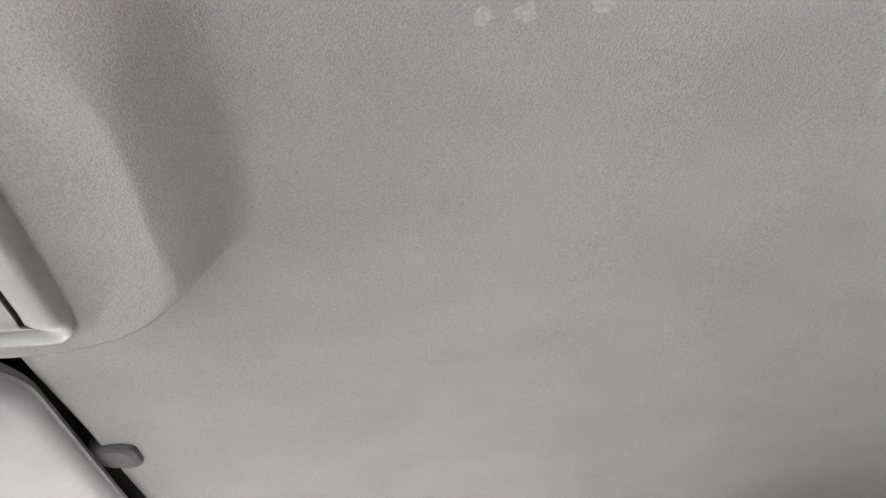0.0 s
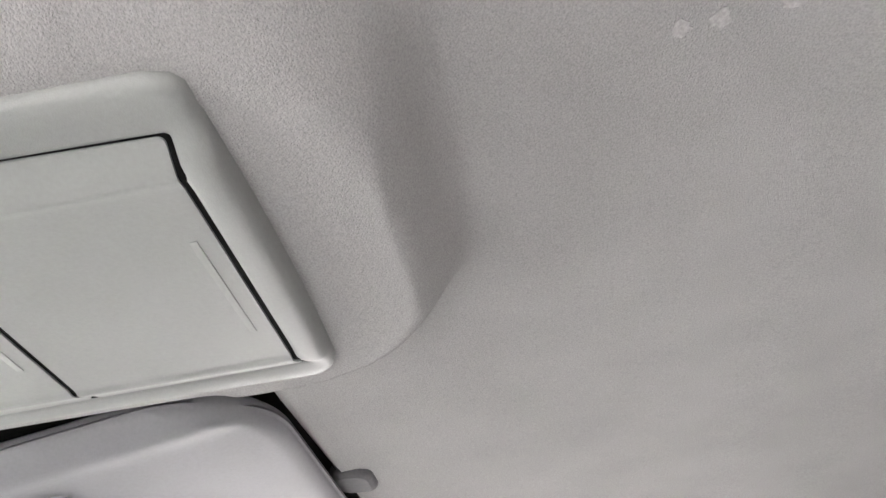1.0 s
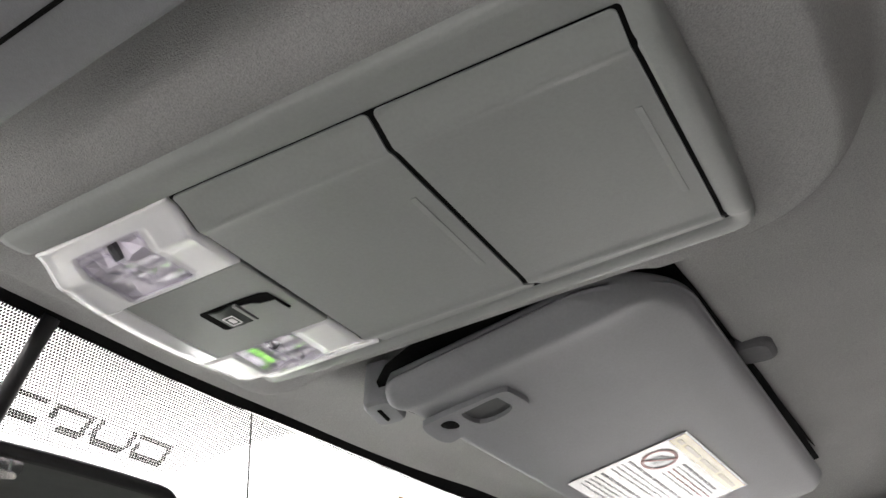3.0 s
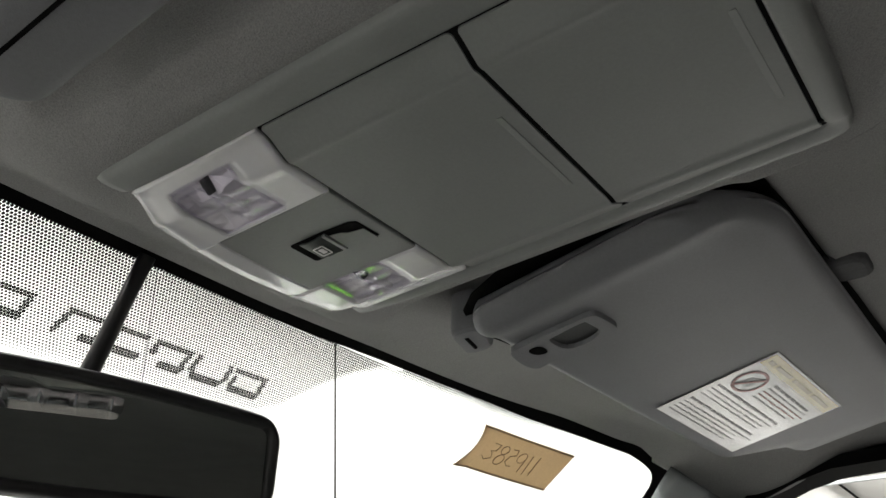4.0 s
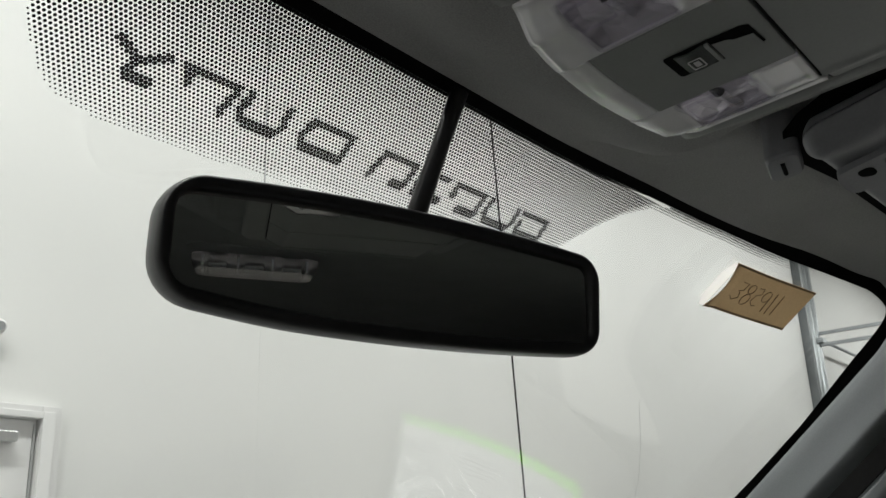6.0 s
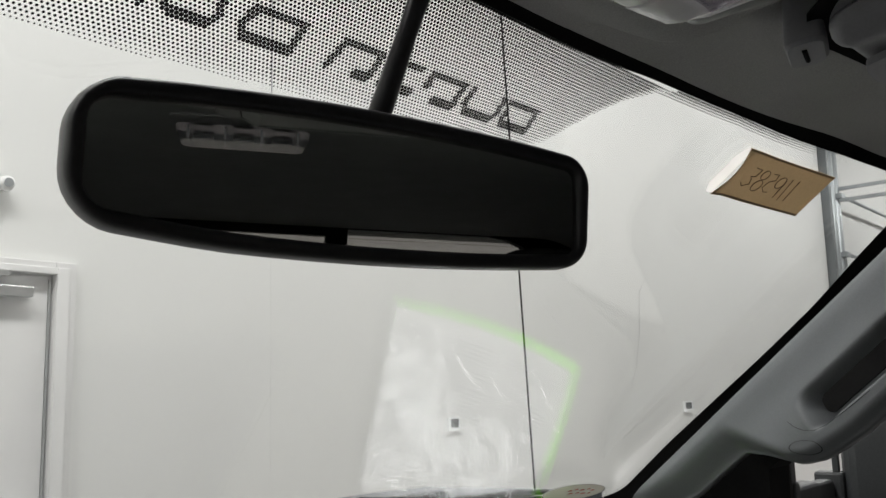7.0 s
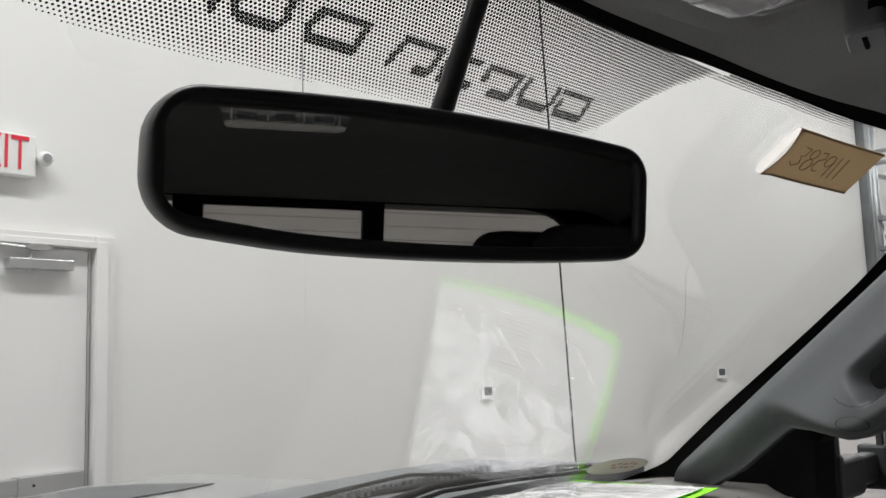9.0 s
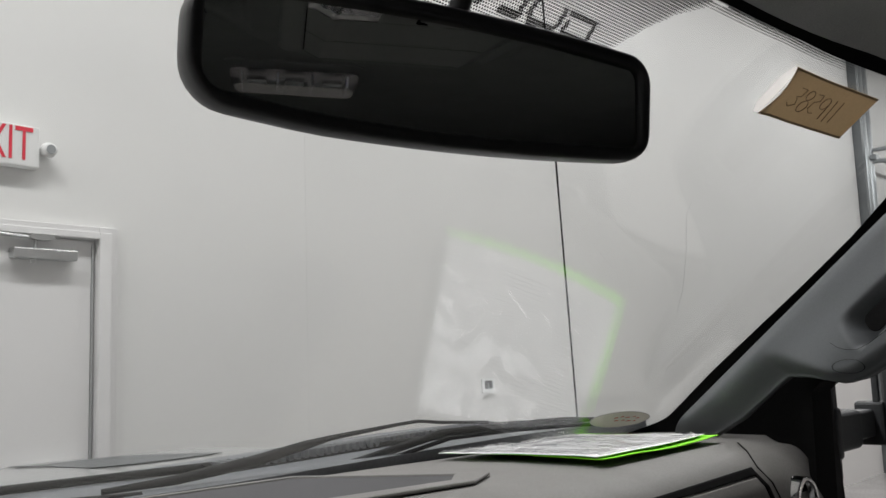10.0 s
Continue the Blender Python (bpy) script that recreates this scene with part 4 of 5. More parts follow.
        part("red_ring", plate(ring, [ring_in], lambda u, v, w: lab(u, v, 0.0017 + w), 0.0002), REDFADE, sheet)
        part("red_slash", plate([(0.016, 0.064), (0.019, 0.063), (0.045, 0.087), (0.042, 0.089)], [], lambda u, v, w: lab(u, v, 0.0019 + w), 0.0002), REDFADE, sheet)
        part("ring_blot", plate([(0.022, 0.070), (0.036, 0.068), (0.040, 0.076), (0.033, 0.084), (0.024, 0.080)], [], lambda u, v, w: lab(u, v, 0.0015 + w), 0.0002), LABELGREY, sheet)
        rnd = random.Random(4)
        for q, p0, mat_, h in ((0.088, 0.062, LABELINK, 0.0025), (0.082, 0.062, LABELGREY, 0.0013), (0.077, 0.062, REDFADE, 0.0013), (0.072, 0.062, REDFADE, 0.0013), (0.067, 0.062, LABELGREY, 0.0013),
                               (0.057, 0.008, LABELINK, 0.0025), (0.050, 0.008, LABELGREY, 0.0013), (0.045, 0.008, LABELGREY, 0.0013), (0.040, 0.008, LABELGREY, 0.0013),
                               (0.031, 0.008, LABELINK, 0.0025), (0.024, 0.008, LABELGREY, 0.0013), (0.019, 0.008, LABELGREY, 0.0013), (0.014, 0.008, LABELGREY, 0.0013), (0.009, 0.008, LABELGREY, 0.0013)):
            p = p0
            stop = 0.150 if mat_ is LABELINK else rnd.uniform(0.125, 0.165)
            while p < stop:
                ln = rnd.uniform(0.008, 0.022)
                quad("text_bar", p, min(p + ln, stop), q - h, q, 0.0016, mat_, sheet)
                p += ln + 0.0025
    return vis


sun_visor(1)
sun_visor(-1)
# little stop behind the passenger's visor, coloured dark to carry its shaded side
bump = tagged(part("visor_stop", loft([[(0.374 + k * u, 0.080 + k * v, z) for u, v in rounded(-0.022, 0.022, -0.016, 0.016, 0.012)] for k, z in ((1.05, 1.860), (1.0, 1.8505), (0.75, 1.8485))]), TABSHADE, smooth=False, bevel=0.002),
              "small tab on the headliner behind the visor, its shade put into the dark grey", "visor stop")
rnd = random.Random(2)
for lx, ly, lr in ((-0.031, -0.163, 0.006), (-0.034, -0.191, 0.005), (-0.030, -0.147, 0.005)):
    ring = [(lx + lr * rnd.uniform(0.5, 1.1) * math.cos(t), ly + lr * rnd.uniform(0.5, 1.1) * math.sin(t)) for t in steps(0, 2 * math.pi * 13 / 14, 13)]
    tagged(part("lint_spot", plate(ring, [], lambda u, v, w: (u, v, liner_z(u, v) - 0.0003 - w), 0.0003), LINT), "pale lint spot on the felt headliner", "lint spot", "lint on the headliner")


# ---- rear view mirror ----
MIR = Matrix.Translation((-0.0045, 0.483, 1.7112))
M_YAW, M_TILT, M_ROLL = 17.7, 5.42, 1.3


def rear_mirror():
    mir = thing("rear_view_mirror", "black rear view mirror on a thin black stem", "rear view mirror")
    frame_m = MIR @ pose(0, 0, 0, 0, 0, -M_YAW) @ pose(0, 0, 0, M_TILT, M_ROLL, 0)

    def outline(k, dx=0.0, dz=0.0):
        """A long shape with round ends, a little deeper in the middle below."""
        out = []
        w, top, low = 0.1480 + k, 0.0322 + k, 0.0363 + k
        ra, rb, rc = (max(0.006, r + 1.5 * k) for r in (0.018, 0.024, 0.017))
        raw = []
        for cu, cv, a0, rr in ((w - ra, top - ra, 0, ra), (-w + rb, top - rb, 90, rb), (-w + rb, -low + rb, 180, rb), (w - rc, -low + rc, 270, rc)):
            raw += [(cu + rr * math.cos(radians(a0 + 90 * i / 7)), cv + rr * math.sin(radians(a0 + 90 * i / 7))) for i in range(8)]
            if a0 == 0:
                raw += [(lerp(w - ra, -w + rb, i / 14), top) for i in range(1, 14)]
            if a0 == 180:
                raw += [(lerp(-w + rb, w - rc, i / 14), -low) for i in range(1, 14)]
        for u, v in raw:
            v += 0.0060 * (1 - (u / 0.135) ** 2) if v > 0 else -0.0052 * (1 - ((u + 0.02) / 0.135) ** 2) + 0.0030 * smooth(-0.06, -0.148, u)
            out.append((u + 0.0022 * smooth(-0.05, -0.14, u) + dx, v + dz))
        return out

    def ring(k, depth):
        return [frame_m @ Vector((u, depth, v)) for u, v in outline(k)]

    shell = part("shell", loft([ring(-0.0083, 0.0085), ring(-0.0080, 0.0), ring(-0.0058, -0.0020), ring(-0.0024, -0.0020), ring(-0.0008, -0.0006), ring(0.0002, 0.002), ring(0.0010, 0.008), ring(0.0008, 0.014), ring(-0.0010, 0.021), ring(-0.006, 0.028), ring(-0.014, 0.033), ring(-0.025, 0.037)], cap=False), MIRROR_BLACK, mir, smooth=True)
    part("back_cover", plate(outline(-0.024), [], lambda u, v, w: frame_m @ Vector((u, 0.036 + w, v)), 0.002), MIRROR_BLACK, mir)
    glass_m = MIR @ pose(0, 0, 0, 0, 0, -18.19) @ pose(0, 0, 0, 3.65, M_ROLL, 0)
    part("glass", plate(outline(-0.0080), [], lambda u, v, w: glass_m @ Vector((u, 0.0038 + w, v)), 0.002), SILVER, mir, "dark toned mirror glass")
    top = Vector((0.0205, screen_y(0.0205, 1.8295) - 0.0045, 1.8295))
    low = frame_m @ Vector((0.010, 0.024, 0.020))
    part("stem", tube([top, top.lerp(low, 0.35), top.lerp(low, 0.8), low], [0.0058, 0.0056, 0.0066, 0.0085], 14), MIRROR_BLACK, mir, smooth=True)
    return mir


rear_mirror()


# ---- kraft tag stuck to the windscreen ----
def kraft_tag():
    tag = thing("paper_tag", "brown kraft paper tag with handwritten digits on the windscreen", "paper tag")

    def at(p, q, w):
        """p along the tag from its inner end, q down the glass, in shares of its sides."""
        x = lerp(0.461, 0.618, p) + 0.009 * math.sin(math.pi * q) * (1 - p) ** 3
        z = lerp(1.8172, 1.7836, q) + lerp(0, -0.0066, p)
        curl = 0.004 * smooth(0.16, 0.0, p) * (0.4 + 0.6 * q)
        return on_screen(x, z, 0.0022 + curl + w)

    part("card", slab(steps(0, 1, 14), lambda u: 0.0, lambda u: 1.0, lambda u, v, w: at(u, v, w), 0.0005, 8), KRAFT, tag)
    for q0, q1 in ((0.012, 0.045), (0.950, 0.988)):
        part("edge", slab(steps(0, 1, 14), lambda u: q0, lambda u: q1, lambda u, v, w: at(u, v, 0.0007 + w), 0.0002, 2), KRAFTEDGE, tag, "darker brown edge of the tag")
    part("backing", slab(steps(-0.045, 0.06, 9), lambda u: 0.02 + 6.0 * max(0.0, -u), lambda u: 1.03 - 4.0 * max(0.0, -u), lambda u, v, w: on_screen(lerp(0.461, 0.618, u), lerp(1.8172, 1.7836, v), 0.0012 + w), 0.0003, 6), TAGPAPER, tag, "white backing that shows beside the tag")
    # handwriting, seen from the back: strokes in shares of the tag
    def pen(points, r=0.00042):
        pts = [at(lerp(0.17, 0.73, (p - 0.075) / 0.61), 0.52 + (q - 0.5) * 0.78, 0.0010) for p, q in points]
        part("pen_stroke", tube(pts, r, 6), PENCIL, tag)

    def loop(cp, cq, rp, rq, a0=0, a1=360, n=12):
        return [(cp + rp * math.cos(radians(lerp(a0, a1, i / n))), cq + rq * math.sin(radians(lerp(a0, a1, i / n)))) for i in range(n + 1)]

    pen([(0.665, 0.20), (0.685, 0.80)])
    pen([(0.585, 0.22), (0.615, 0.82)])
    pen(loop(0.49, 0.38, 0.045, 0.16))
    pen([(0.535, 0.38), (0.55, 0.80)])
    pen([(0.345, 0.22), (0.40, 0.20), (0.415, 0.36), (0.36, 0.44), (0.35, 0.62), (0.40, 0.72), (0.44, 0.70)])
    pen(loop(0.265, 0.32, 0.042, 0.13))
    pen(loop(0.275, 0.62, 0.048, 0.16))
    pen([(0.11, 0.22), (0.185, 0.22), (0.175, 0.42), (0.12, 0.46), (0.15, 0.50), (0.18, 0.64), (0.12, 0.74), (0.075, 0.66)])
    return tag


kraft_tag()


# ---- pillar trim with grab handle ----
PO, PD = Vector((0.7656, 0.4878, 1.7320)), Vector((0.108, 0.776, -0.621))
PU = Vector((-0.336, -0.56, -0.758))
PN = PD.cross(PU).normalized()
EDGE = [(-0.175, 0.128), (-0.12, 0.140), (-0.08, 0.150), (-0.03, 0.160), (0.03, 0.166), (0.09, 0.167), (0.12, 0.164), (0.145, 0.160), (0.173, 0.147), (0.194, 0.123), (0.216, 0.098), (0.24, 0.076), (0.28, 0.075), (0.33, 0.074), (0.39, 0.062), (0.44, 0.035), (0.50, 0.012)]


def pillar_trim(s):
    trim = thing("pillar_trim", "grey plastic windscreen pillar trim with moulded grab handle" if s > 0 else "grey plastic windscreen pillar trim on the driver's side", "pillar trim", kind="structure")

    def edge(a):
        return table(a, EDGE)

    def groove(a, c):
        """The finger hollow above the grab handle."""
        return smooth(0.132, 0.102, a) * smooth(0.088, 0.114, c) * smooth(0.142, 0.132, c)

    def at(a, c, w):
        bulge = 0.008 * math.sin(math.pi * min(1.0, max(0.0, c / 0.165))) + 0.012 * smooth(0.06, 0.13, c) * smooth(0.30, 0.18, a)
        e = edge(a)
        fall = -0.005 * smooth(0.040, 0.020, c) - lerp(0.014, 0.032, smooth(0.16, 0.24, a)) * smooth(e - lerp(0.016, 0.045, smooth(0.16, 0.24, a)), e, c) ** 2 - 0.045 * groove(a, c)
        p = PO + PD * (a - 0.26 * c * smooth(-0.04, -0.13, a)) + PU * c + PN * (bulge + fall - w)
        return (s * p.x, p.y, p.z)

    shares = steps(0.0, 0.45, 10)[:-1] + steps(0.45, 1.0, 34)
    part("panel", slab(steps(-0.138, 0.085, 36)[:-1] + steps(0.085, 0.14, 22)[:-1] + steps(0.14, 0.50, 40), lambda u: min(lerp(0.008, 0.022, smooth(-0.14, -0.06, u)), edge(u) - 0.004), edge, at, 0.010, shares), PILLAR, trim, smooth=True)
    if s > 0:
        # No hole is cut here; a black sheet paints the handle opening's darkness.
        part("handle_slot_shade", slab(corner_cols(-0.14, 0.104, 0.0, 0.010, 20), lambda u: 0.1100 + inset(u, -0.14, 0.104, 0.0, 0.010) * 0.9, lambda u: 0.1350 - inset(u, -0.14, 0.104, 0.0, 0.010) * 0.9,
                                 lambda u, v, w: PO + PD * u + PU * v + PN * (0.011 - w), 0.002, 4), GAP, trim, "black sheet painting the dark of the opening behind the grab handle")
        part("handle_seam", tube([at(a, c, -0.0002) for a, c in ((0.150, 0.108), (0.146, 0.119), (0.139, 0.129), (0.129, 0.1370), (0.114, 0.1415), (0.095, 0.1432), (0.070, 0.1446), (0.05, 0.145))], 0.00025, 6), GAP, trim, "fine seam of the grab handle")
    turned = lambda k: [(0.150 - 0.829 * k * 0.0184 * math.cos(t) + 0.56 * k * 0.0075 * math.sin(t), 0.1440 + 0.56 * k * 0.0184 * math.cos(t) + 0.829 * k * 0.0075 * math.sin(t)) for t in steps(0, 2 * math.pi * 31 / 32, 31)]
    cap, cap_in = turned(1.0), turned(0.965)
    part("screw_cap_gap", plate(cap, [cap_in], lambda u, v, w: at(u, v, -0.0006 - w), 0.0002), GAP, trim, "thin round gap of a screw cap")
    return trim


pillar_trim(1)
pillar_trim(-1)


# ---- doors, sides and back of the cab ----
WINDOW = [(-0.34, 1.31), (0.606, 1.31), (0.602, 1.50), (0.560, 1.535), (0.42, 1.657), (0.36, 1.712), (0.323, 1.745), (0.285, 1.769), (0.242, 1.785), (0.202, 1.794), (0.0, 1.80), (-0.22, 1.80), (-0.31, 1.785), (-0.34, 1.74)]


def grown(points, d):
    """The outline pushed outwards by d."""
    cy, cz = 0.1, 1.5
    out = []
    for i, (y, z) in enumerate(points):
        a, b = points[i - 1], points[(i + 1) % len(points)]
        t = Vector((b[0] - a[0], b[1] - a[1])).normalized()
        n = Vector((t.y, -t.x))
        if n.dot(Vector((y - 0.05, z - 1.5))) < 0:
            n = -n
        out.append((y + n.x * d, z + n.y * d))
    return out


def cab_side(s):
    side = thing("cab_door", "dark trimmed truck door with its window lowered", "truck door", "truck doors", kind="structure")
    outer = [(-1.6, 0.6), (1.05, 0.6), (1.05, 1.28), (0.86, 1.36), (0.635, 1.535), (0.40, 1.735), (0.34, 1.80), (0.25, 1.90), (-1.55, 1.90)]
    part("panel", plate(outer, [grown(WINDOW, 0.018)], lambda u, v, w: (s * (0.868 + w), u, v), 0.05), DARKTRIM, side)
    part("seal", plate(grown(WINDOW, 0.015), [WINDOW], lambda u, v, w: (s * (0.802 + w), u, v), 0.066), GAP, side, "black rubber window seal")
    part("inner_trim", box(min(s * 0.80, s * 0.845), max(s * 0.80, s * 0.845), -0.50, 0.585, 0.62, 1.285), DOORTRIM, side, "grey moulded door trim", bevel=0.015)
    part("sail_panel", plate([(0.611, 1.24), (0.95, 1.24), (0.84, 1.39), (0.655, 1.535), (0.618, 1.555)], [], lambda u, v, w: (s * (0.852 + w), u, v), 0.008), GAP, side, "black corner panel")
    part("edge_lip", tube([(s * 0.866, 0.6075, 1.31), (s * 0.866, 0.6045, 1.495)], 0.0014, 8), STEELGREY, side, "thin grey lip of the window channel", smooth=True)
    return side


cab_side(1)

# the driver's doorway, out of view, is left open to brighten the cab
OPENING = [(-0.22, 0.66), (0.55, 0.66), (0.60, 0.80), (0.60, 1.50), (0.560, 1.535), (0.42, 1.657), (0.36, 1.712), (0.323, 1.745), (0.285, 1.769), (0.242, 1.785), (0.202, 1.794), (0.0, 1.80), (-0.14, 1.795), (-0.20, 1.785), (-0.22, 1.74)]
doorway = thing("cab_doorway", "unseen dark steel doorway of the truck, left open to let light in", "doorway", kind="structure")
part("frame", plate([(-1.6, 0.55), (1.05, 0.55), (1.05, 1.28), (0.86, 1.36), (0.635, 1.535), (0.40, 1.735), (0.34, 1.80), (0.25, 1.90), (-1.55, 1.90)], [OPENING], lambda u, v, w: (-0.868 - w, u, v), 0.05), DARKTRIM, doorway)
part("seal", plate(grown(OPENING, 0.018), [grown(OPENING, -0.004)], lambda u, v, w: (-0.802 - w, u, v), 0.066), GAP, doorway, "black rubber door seal")


def towing_mirror():
    mir = thing("side_mirror", "dark grey telescoping towing mirror outside the door", "side mirror")
    part("mount", box(0.920, 0.945, 0.62, 0.70, 1.37, 1.52), STEELGREY, mir, bevel=0.006)
    part("arm_base", box(0.925, 0.945, 0.616, 0.662, 1.401, 1.473), STEELGREY, mir, bevel=0.006, segments=3)
    part("arm_sleeve", box(0.938, 1.040, 0.620, 0.656, 1.408, 1.465), STEELGREY, mir, bevel=0.010, segments=4)
    part("arm_tube", box(1.030, 1.125, 0.624, 0.652, 1.418, 1.461), STEELGREY, mir, bevel=0.007, segments=3)
    part("bracket", box(1.104, 1.130, 0.610, 0.654, 1.406, 1.472), STEELGREY, mir, bevel=0.005, segments=2)
    part("post", box(1.106, 1.114, 0.616, 0.626, 1.470, 1.60), STEELGREY, mir, bevel=0.002)
    part("head", box(1.104, 1.40, 0.500, 0.618, 1.24, 1.66), STEELGREY, mir, bevel=0.028, segments=4)
    part("glass", box(1.13, 1.38, 0.4965, 0.4990, 1.27, 1.63), CHROME, mir, "side mirror glass", bevel=0.001)
    return mir


towing_mirror()


def rear_wall():
    back = thing("rear_window", "truck back wall with a three pane sliding rear window", "rear window", kind="structure")
    y = -1.29
    panes = [(-0.69, -0.312), (-0.2425, 0.1447), (0.197, 0.69)]
    tops, zb = (1.804, 1.785, 1.804), 1.40
    holes = []
    for i, ((a, b), zt) in enumerate(zip(panes, tops)):
        r0, r1 = (0.12 if i == 0 else 0.004), (0.13 if i == 2 else 0.004)
        loop = [(a, zb)] + [(b, zb)]
        loop += [(b - r1 + r1 * math.cos(radians(t)), zt - r1 * 0.55 + r1 * 0.55 * math.sin(radians(t))) for t in (0, 22, 45, 67, 90)]
        loop += [(a + r0 + r0 * math.cos(radians(t)), zt - r0 * 0.55 + r0 * 0.55 * math.sin(radians(t))) for t in (90, 112, 135, 157, 180)]
        holes.append(loop)
    part("wall", plate([(-0.92, 0.6), (0.92, 0.6), (0.92, 1.92), (-0.92, 1.92)], holes, lambda u, v, w: (u, y - w, v), 0.05), DARKTRIM, back)
    for (a, b), zt in zip(panes, tops):
        pane = part("pane", box(a - 0.01, b + 0.01, y - 0.032, y - 0.028, zb - 0.01, zt + 0.01), TINTED, back)
        pane.visible_shadow = False
        for k in range(9):
            z = zt - 0.022 - 0.034 * k
            part("heater_wire", box(a, b, y - 0.0275, y - 0.0265, z, z + 0.0012), PENCIL, pane)
    return back


rear_wall()


def dome_lamp():
    lamp_ = thing("dome_lamp", "clear rectangular dome lamp on the rear headliner", "dome lamp")
    y, z = -0.37, liner_z(-0.066, -0.37) - 0.007
    part("base", plate(rounded(-0.166, 0.034, y - 0.06, y + 0.06, 0.02), [], lambda u, v, w: (u, v, z + 0.004 + w), 0.008), FABRIC, lamp_)
    part("lens", loft([[(-0.066 + k * u, y + k * v, z - d) for u, v in rounded(-0.092, 0.092, -0.042, 0.042, 0.02)] for k, d in ((1.0, 0.003), (1.0, 0.012), (0.93, 0.025))]), CRYSTAL, lamp_, "clear lamp lens")
    for x in (-0.121, -0.066, -0.011):
        part("bulb", tube([(x - 0.014, y, z - 0.012), (x + 0.014, y, z - 0.012)], 0.006), CHROME, lamp_)
    for x in (-0.141, -0.091, -0.041, 0.009):
        part("rib", box(x - 0.0015, x + 0.0015, y - 0.036, y + 0.036, z - 0.022, z - 0.006), LENS, lamp_)
    return lamp_


dome_lamp()


def seat(x, y, top, w, name, label):
    ob = thing(name, label, "seat", "truck seats")
    zb = top - 0.235
    part("headrest", loft([[(x + k * u, y + d, zb + 0.05 + v) for u, v in rounded(-w / 2, w / 2, -0.02, 0.185, 0.06, 6)] for k, d in ((0.86, -0.055), (1.0, -0.03), (1.0, 0.03), (0.86, 0.055))]), CLOTH, ob, smooth=True, bevel=0.012, segments=3)
    for dx in (-0.06, 0.06):
        part("post", tube([(x + dx, y, zb - 0.05), (x + dx, y, zb + 0.06)], 0.007), STEEL, ob)
    part("backrest", loft([[(x + u, y + d + 0.02, v) for u, v in rounded(-0.25, 0.25, 0.75, zb - 0.02, 0.08, 6)] for d in (-0.07, -0.04, 0.05, 0.09)]), CLOTH, ob, smooth=True, bevel=0.01)
    part("cushion", loft([[(x + u, v, z) for u, v in rounded(-0.26, 0.26, y + 0.02, y + 0.52, 0.06, 6)] for z in (0.66, 0.70, 0.82, 0.85)]), CLOTH, ob, smooth=True)
    part("base", box(x - 0.2, x + 0.2, y + 0.05, y + 0.45, 0.60, 0.67), DARKTRIM, ob)
    return ob


seat(0.470, -0.45, 1.733, 0.27, "captain_chair", "dark grey cloth captain chair with padded headrest")
seat(0.512, -1.08, 1.738, 0.27, "bench", "black cloth rear bench with low headrest")

# floor of the cab
cab_floor = tagged(part("cab_floor", box(-0.9, 0.9, -1.55, 1.1, 0.55, 0.60), FLOORMAT), "grey rubber cab floor", "cab floor", kind="structure")


# ---- dashboard ----
PROFILE = [(1.06, 1.395), (0.98, 1.430), (0.90, 1.4385), (0.80, 1.4405), (0.70, 1.4400), (0.645, 1.4350), (0.615, 1.4230), (0.600, 1.4030), (0.592, 1.36), (0.60, 1.25), (0.62, 0.95), (0.62, 0.62)]


def dash_z(x, y):
    for (a, p), (b, q) in zip(PROFILE, PROFILE[1:]):
        if b <= y <= a:
            return lerp(p, q, (a - y) / (a - b))
    return 1.36


VENT = (0.722, 0.594, 1.372)


def end_drop(x, y):
    """The pad rounds down towards the door."""
    s = max(0.0, x - 0.685 - 2.4 * max(0.0, y - 0.60))
    return 5.0 * s * s + 0.1 * s


